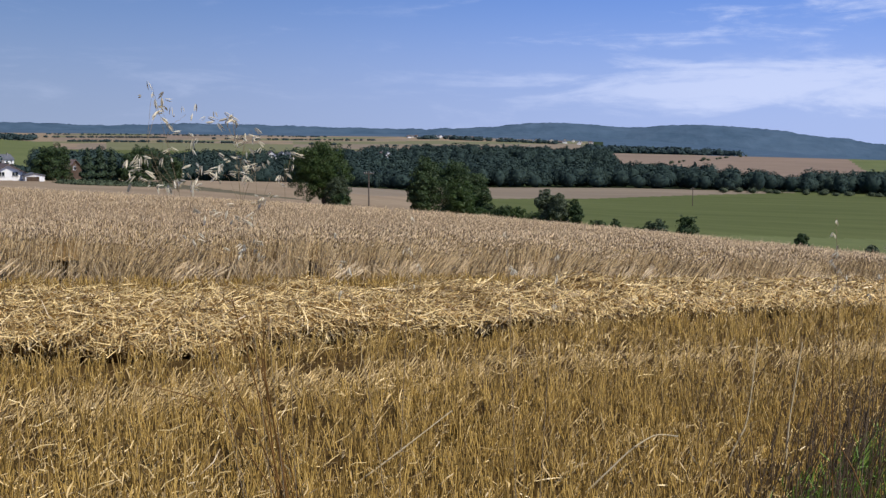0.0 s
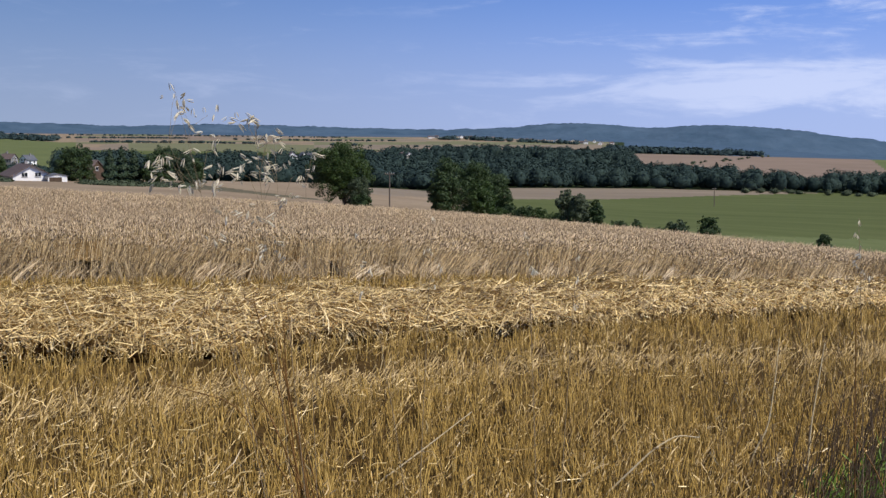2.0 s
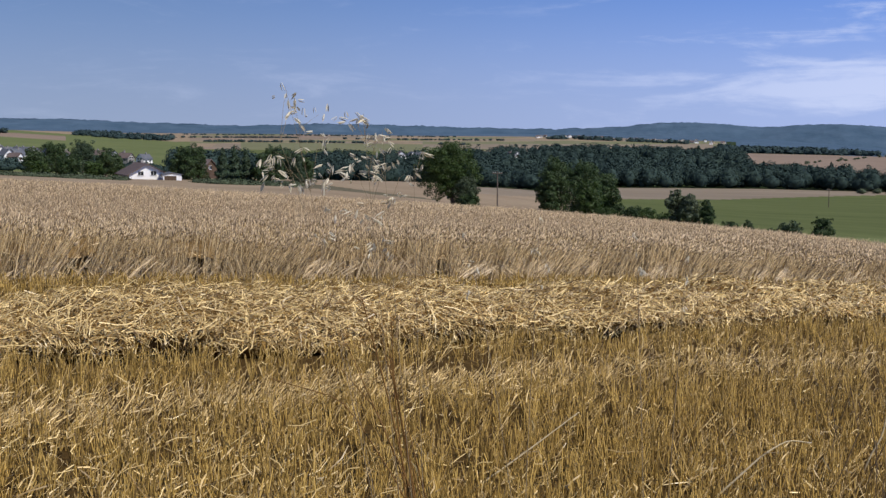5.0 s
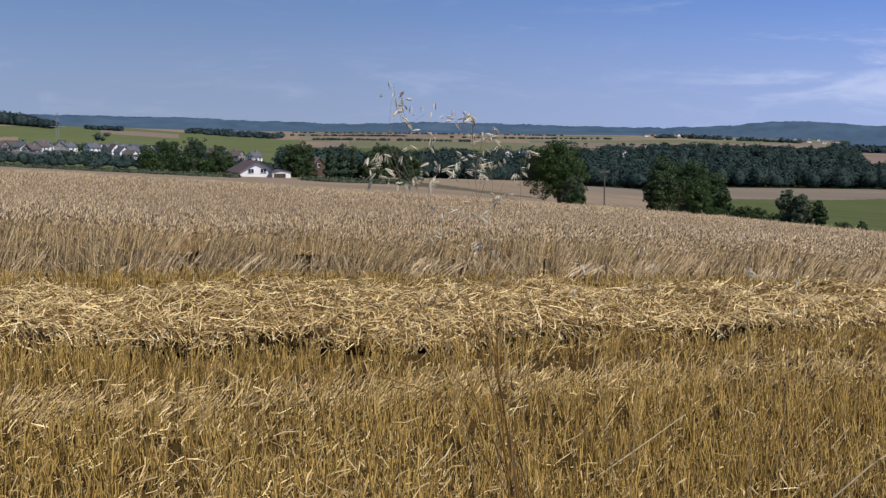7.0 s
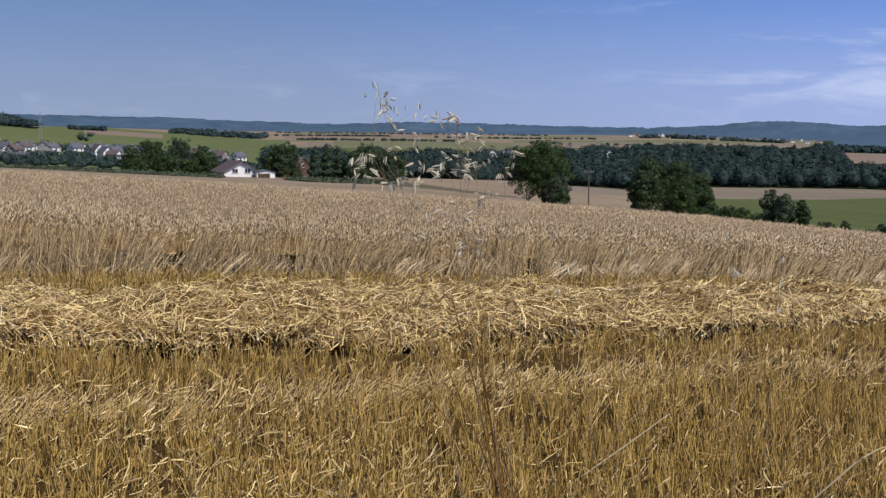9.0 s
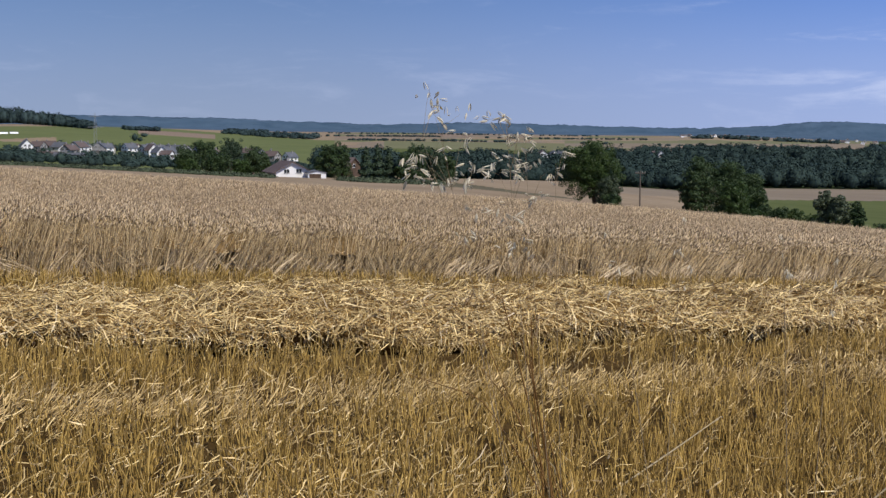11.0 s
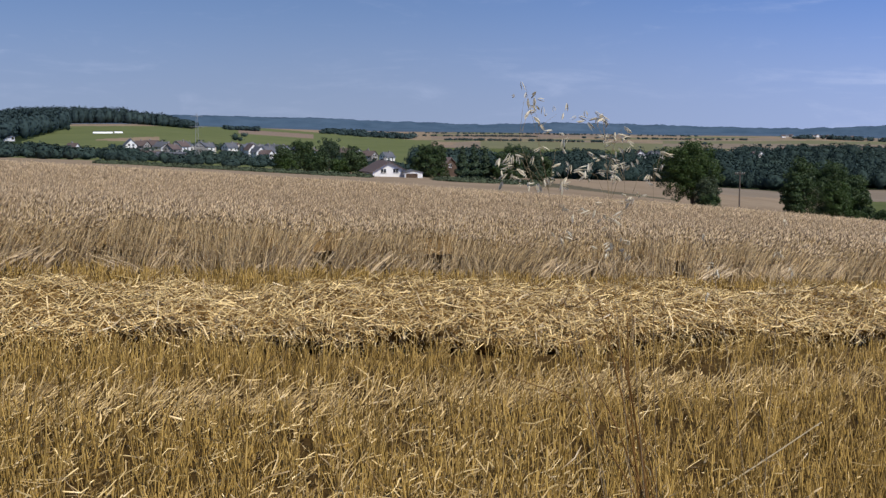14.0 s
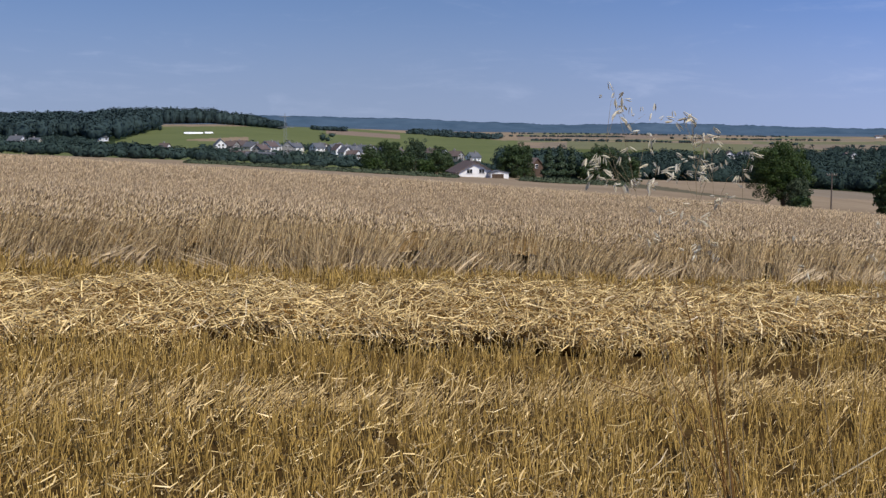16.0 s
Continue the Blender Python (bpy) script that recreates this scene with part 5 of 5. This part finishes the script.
def dry_stalk(name, az, r, points, radius, label, head=False):
    """A single bent grass stalk; points are across, away and up from its foot."""
    top = new(name)
    x0, y0, z0 = ground_at(az, r)
    top.matrix_basis = pose(x0, y0, z0, 0, 0, az)
    p = np.array(points, float)
    ts = np.linspace(0, len(p) - 1, 16)
    path = np.stack([np.interp(ts, np.arange(len(p)), p[:, i]) for i in range(3)], -1)
    path[1:-1] = (path[:-2] + path[1:-1] * 2 + path[2:]) / 4
    v, f = tube(path, np.linspace(radius, radius * 0.45, 16), 6)
    link_mesh("stalk", v, f, M["brown_stem"] if not head else M["pale_stem"], top, smooth=True)
    v, f = ribbons(np.array([[path[5], path[7] + [0.03, 0, 0.03], path[8] + [0.07, 0.01, 0.0]]]), np.array([[0.004, 0.005, 0.001]]), np.array([[0, 0.6, 0.8]]))
    link_mesh("leaf", v, f, M["oat_stem"], top)
    if head:
        k = 14
        t = np.linspace(0.86, 1.0, k)
        b = np.stack([np.interp(t, np.linspace(0, 1, 16), path[:, i]) for i in range(3)], -1)
        v, f = spindles(b, b + unit(rng.normal(size=(k, 3)) * 0.5 + (path[-1] - path[-3])[None] * 60) * 0.02, np.full(k, 0.004))
        link_mesh("seed_head", v, f, M["oat"], top)
    return tagged(top, label, "grass stalk", "dry grass stalks")


dry_stalk("grass_stalk", 3.81, 6.5, [(-0.06, 0, 0), (0.10, 0, 0.12), (0.28, 0.02, 0.25), (0.47, 0.05, 0.39)], 0.0058, "bent pale dry grass stalk", True)
dry_stalk("grass_stalk", -6.32, 6.5, [(-0.05, 0, 0), (0.10, 0, 0.15), (0.24, 0.02, 0.29), (0.36, 0.05, 0.36), (0.46, 0.06, 0.35)], 0.0058, "arching pale dry grass stalk", True)
dry_stalk("grass_stalk", -12.83, 7.5, [(-0.05, 0, 0), (0.0, 0, 0.17), (0.07, 0.01, 0.30), (0.10, 0.02, 0.55), (0.12, 0.02, 0.80)], 0.0058, "upright pale dry grass stalk", True)
dry_stalk("grass_stalk", -15.16, 7.5, [(-0.02, 0, 0), (0.0, 0, 0.35), (0.03, 0.01, 0.58), (0.06, 0.02, 0.80)], 0.0058, "upright pale dry grass stalk", True)
dry_stalk("grass_stalk", 7.45, 4.4, [(0.07, 0, 0), (0.03, 0, 0.42), (-0.05, 0.01, 0.8), (-0.14, 0.02, 1.15)], 0.0046, "thin upright dry grass stalk")
dry_stalk("grass_stalk", 7.15, 4.5, [(0.06, 0, 0), (0.02, 0, 0.4), (-0.05, 0.01, 0.82), (-0.10, 0, 1.0)], 0.0046, "thin upright dry grass stalk")
dry_stalk("grass_stalk", 7.60, 4.6, [(0.05, 0, 0), (0.02, 0, 0.4), (-0.02, 0.01, 0.8), (-0.03, 0, 1.05)], 0.0046, "thin upright dry grass stalk")
dry_stalk("grass_stalk", 6.75, 4.3, [(0.02, 0, 0), (-0.01, 0, 0.4), (-0.05, 0.01, 0.75)], 0.0046, "thin upright dry grass stalk")
for i in range(6):
    lean = -0.10 - 0.05 * i * (i % 3)
    dry_stalk("grass_stalk", 6.4 + 0.22 * i, 4.25 + 0.07 * i, [(0.05, 0, 0), (0.02, 0, 0.4), (lean * 0.35, 0.01, 0.62 + 0.03 * i), (lean * 0.8, 0.01, 0.80 + 0.05 * ((i * 5) % 6))], 0.0034, "thin upright dry grass stalk")
dry_stalk("grass_stalk", -16.99, 4.2, [(0, 0, 0), (0.01, 0, 0.4), (0.0, 0.02, 0.8), (-0.01, 0.02, 1.25)], 0.0036, "tall thin brown grass stalk")
dry_stalk("grass_stalk", -18.57, 4.2, [(0.10, 0, 0.0), (0.05, 0, 0.5), (-0.05, 0, 0.75), (-0.2, 0.02, 0.98)], 0.0036, "leaning thin brown grass stalk")


def build_weeds():
    """Green weeds and dark stems at the near corner of the field."""
    m = 5600
    az = rng.uniform(-27, -11.0, m)
    rr = rng.uniform(5.0, 11.0, m)
    x, y = at(az, rr)
    ok = rng.random(m) < np.clip((-az - 11.5) / 8 - (rr - 5.5) / 7, 0, 1) * 0.9 + 0.02
    x, y = x[ok], y[ok]
    k = len(x)
    g = height(x, y)
    tall = rng.uniform(0.14, 0.48, k)
    base = np.stack([x, y, g], -1)
    d = unit(np.stack([rng.normal(0.22, 0.18, k), rng.normal(0, 0.18, k), np.ones(k)], -1))
    tip = base + d * tall[:, None]
    top = new("weed_patch")
    v, f = prisms(np.stack([base, (base + tip) / 2 + rng.normal(0, 0.01, (k, 3)), tip], 1), np.full(k, 0.006))
    link_mesh("stems", v, f, M["weed_dark"], top)
    low = (tall < 0.34) & (np.degrees(np.arctan2(-x, y)) < -13.0 - (np.hypot(x, y) - 5.0) * 1.6)
    who = np.repeat(np.nonzero(low)[0], 12)
    k = len(who)
    t = rng.uniform(0.0, 0.8, k)[:, None]
    a = base[who] * (1 - t) + tip[who] * t + rng.normal(0, 0.02, (k, 3))
    d = unit(np.stack([rng.normal(0.15, 0.5, k), rng.normal(0, 0.5, k), rng.uniform(0.3, 1.2, k)], -1))
    ln = rng.uniform(0.03, 0.13, k)[:, None]
    pts = np.stack([a, a + d * ln * 0.5, a + d * ln + [[0.01, 0, -0.01]]], 1)
    w = rng.uniform(0.004, 0.013, k)
    v, f = ribbons(pts, np.stack([w * 0.5, w, w * 0.2], 1), unit(np.cross(d, rng.normal(size=(k, 3)))))
    link_mesh("leaves", v, f, M["weed"], top)
    return tagged(top, "green weeds and dark dry stems at the field margin", "weeds", kind="stuff")


build_weeds()
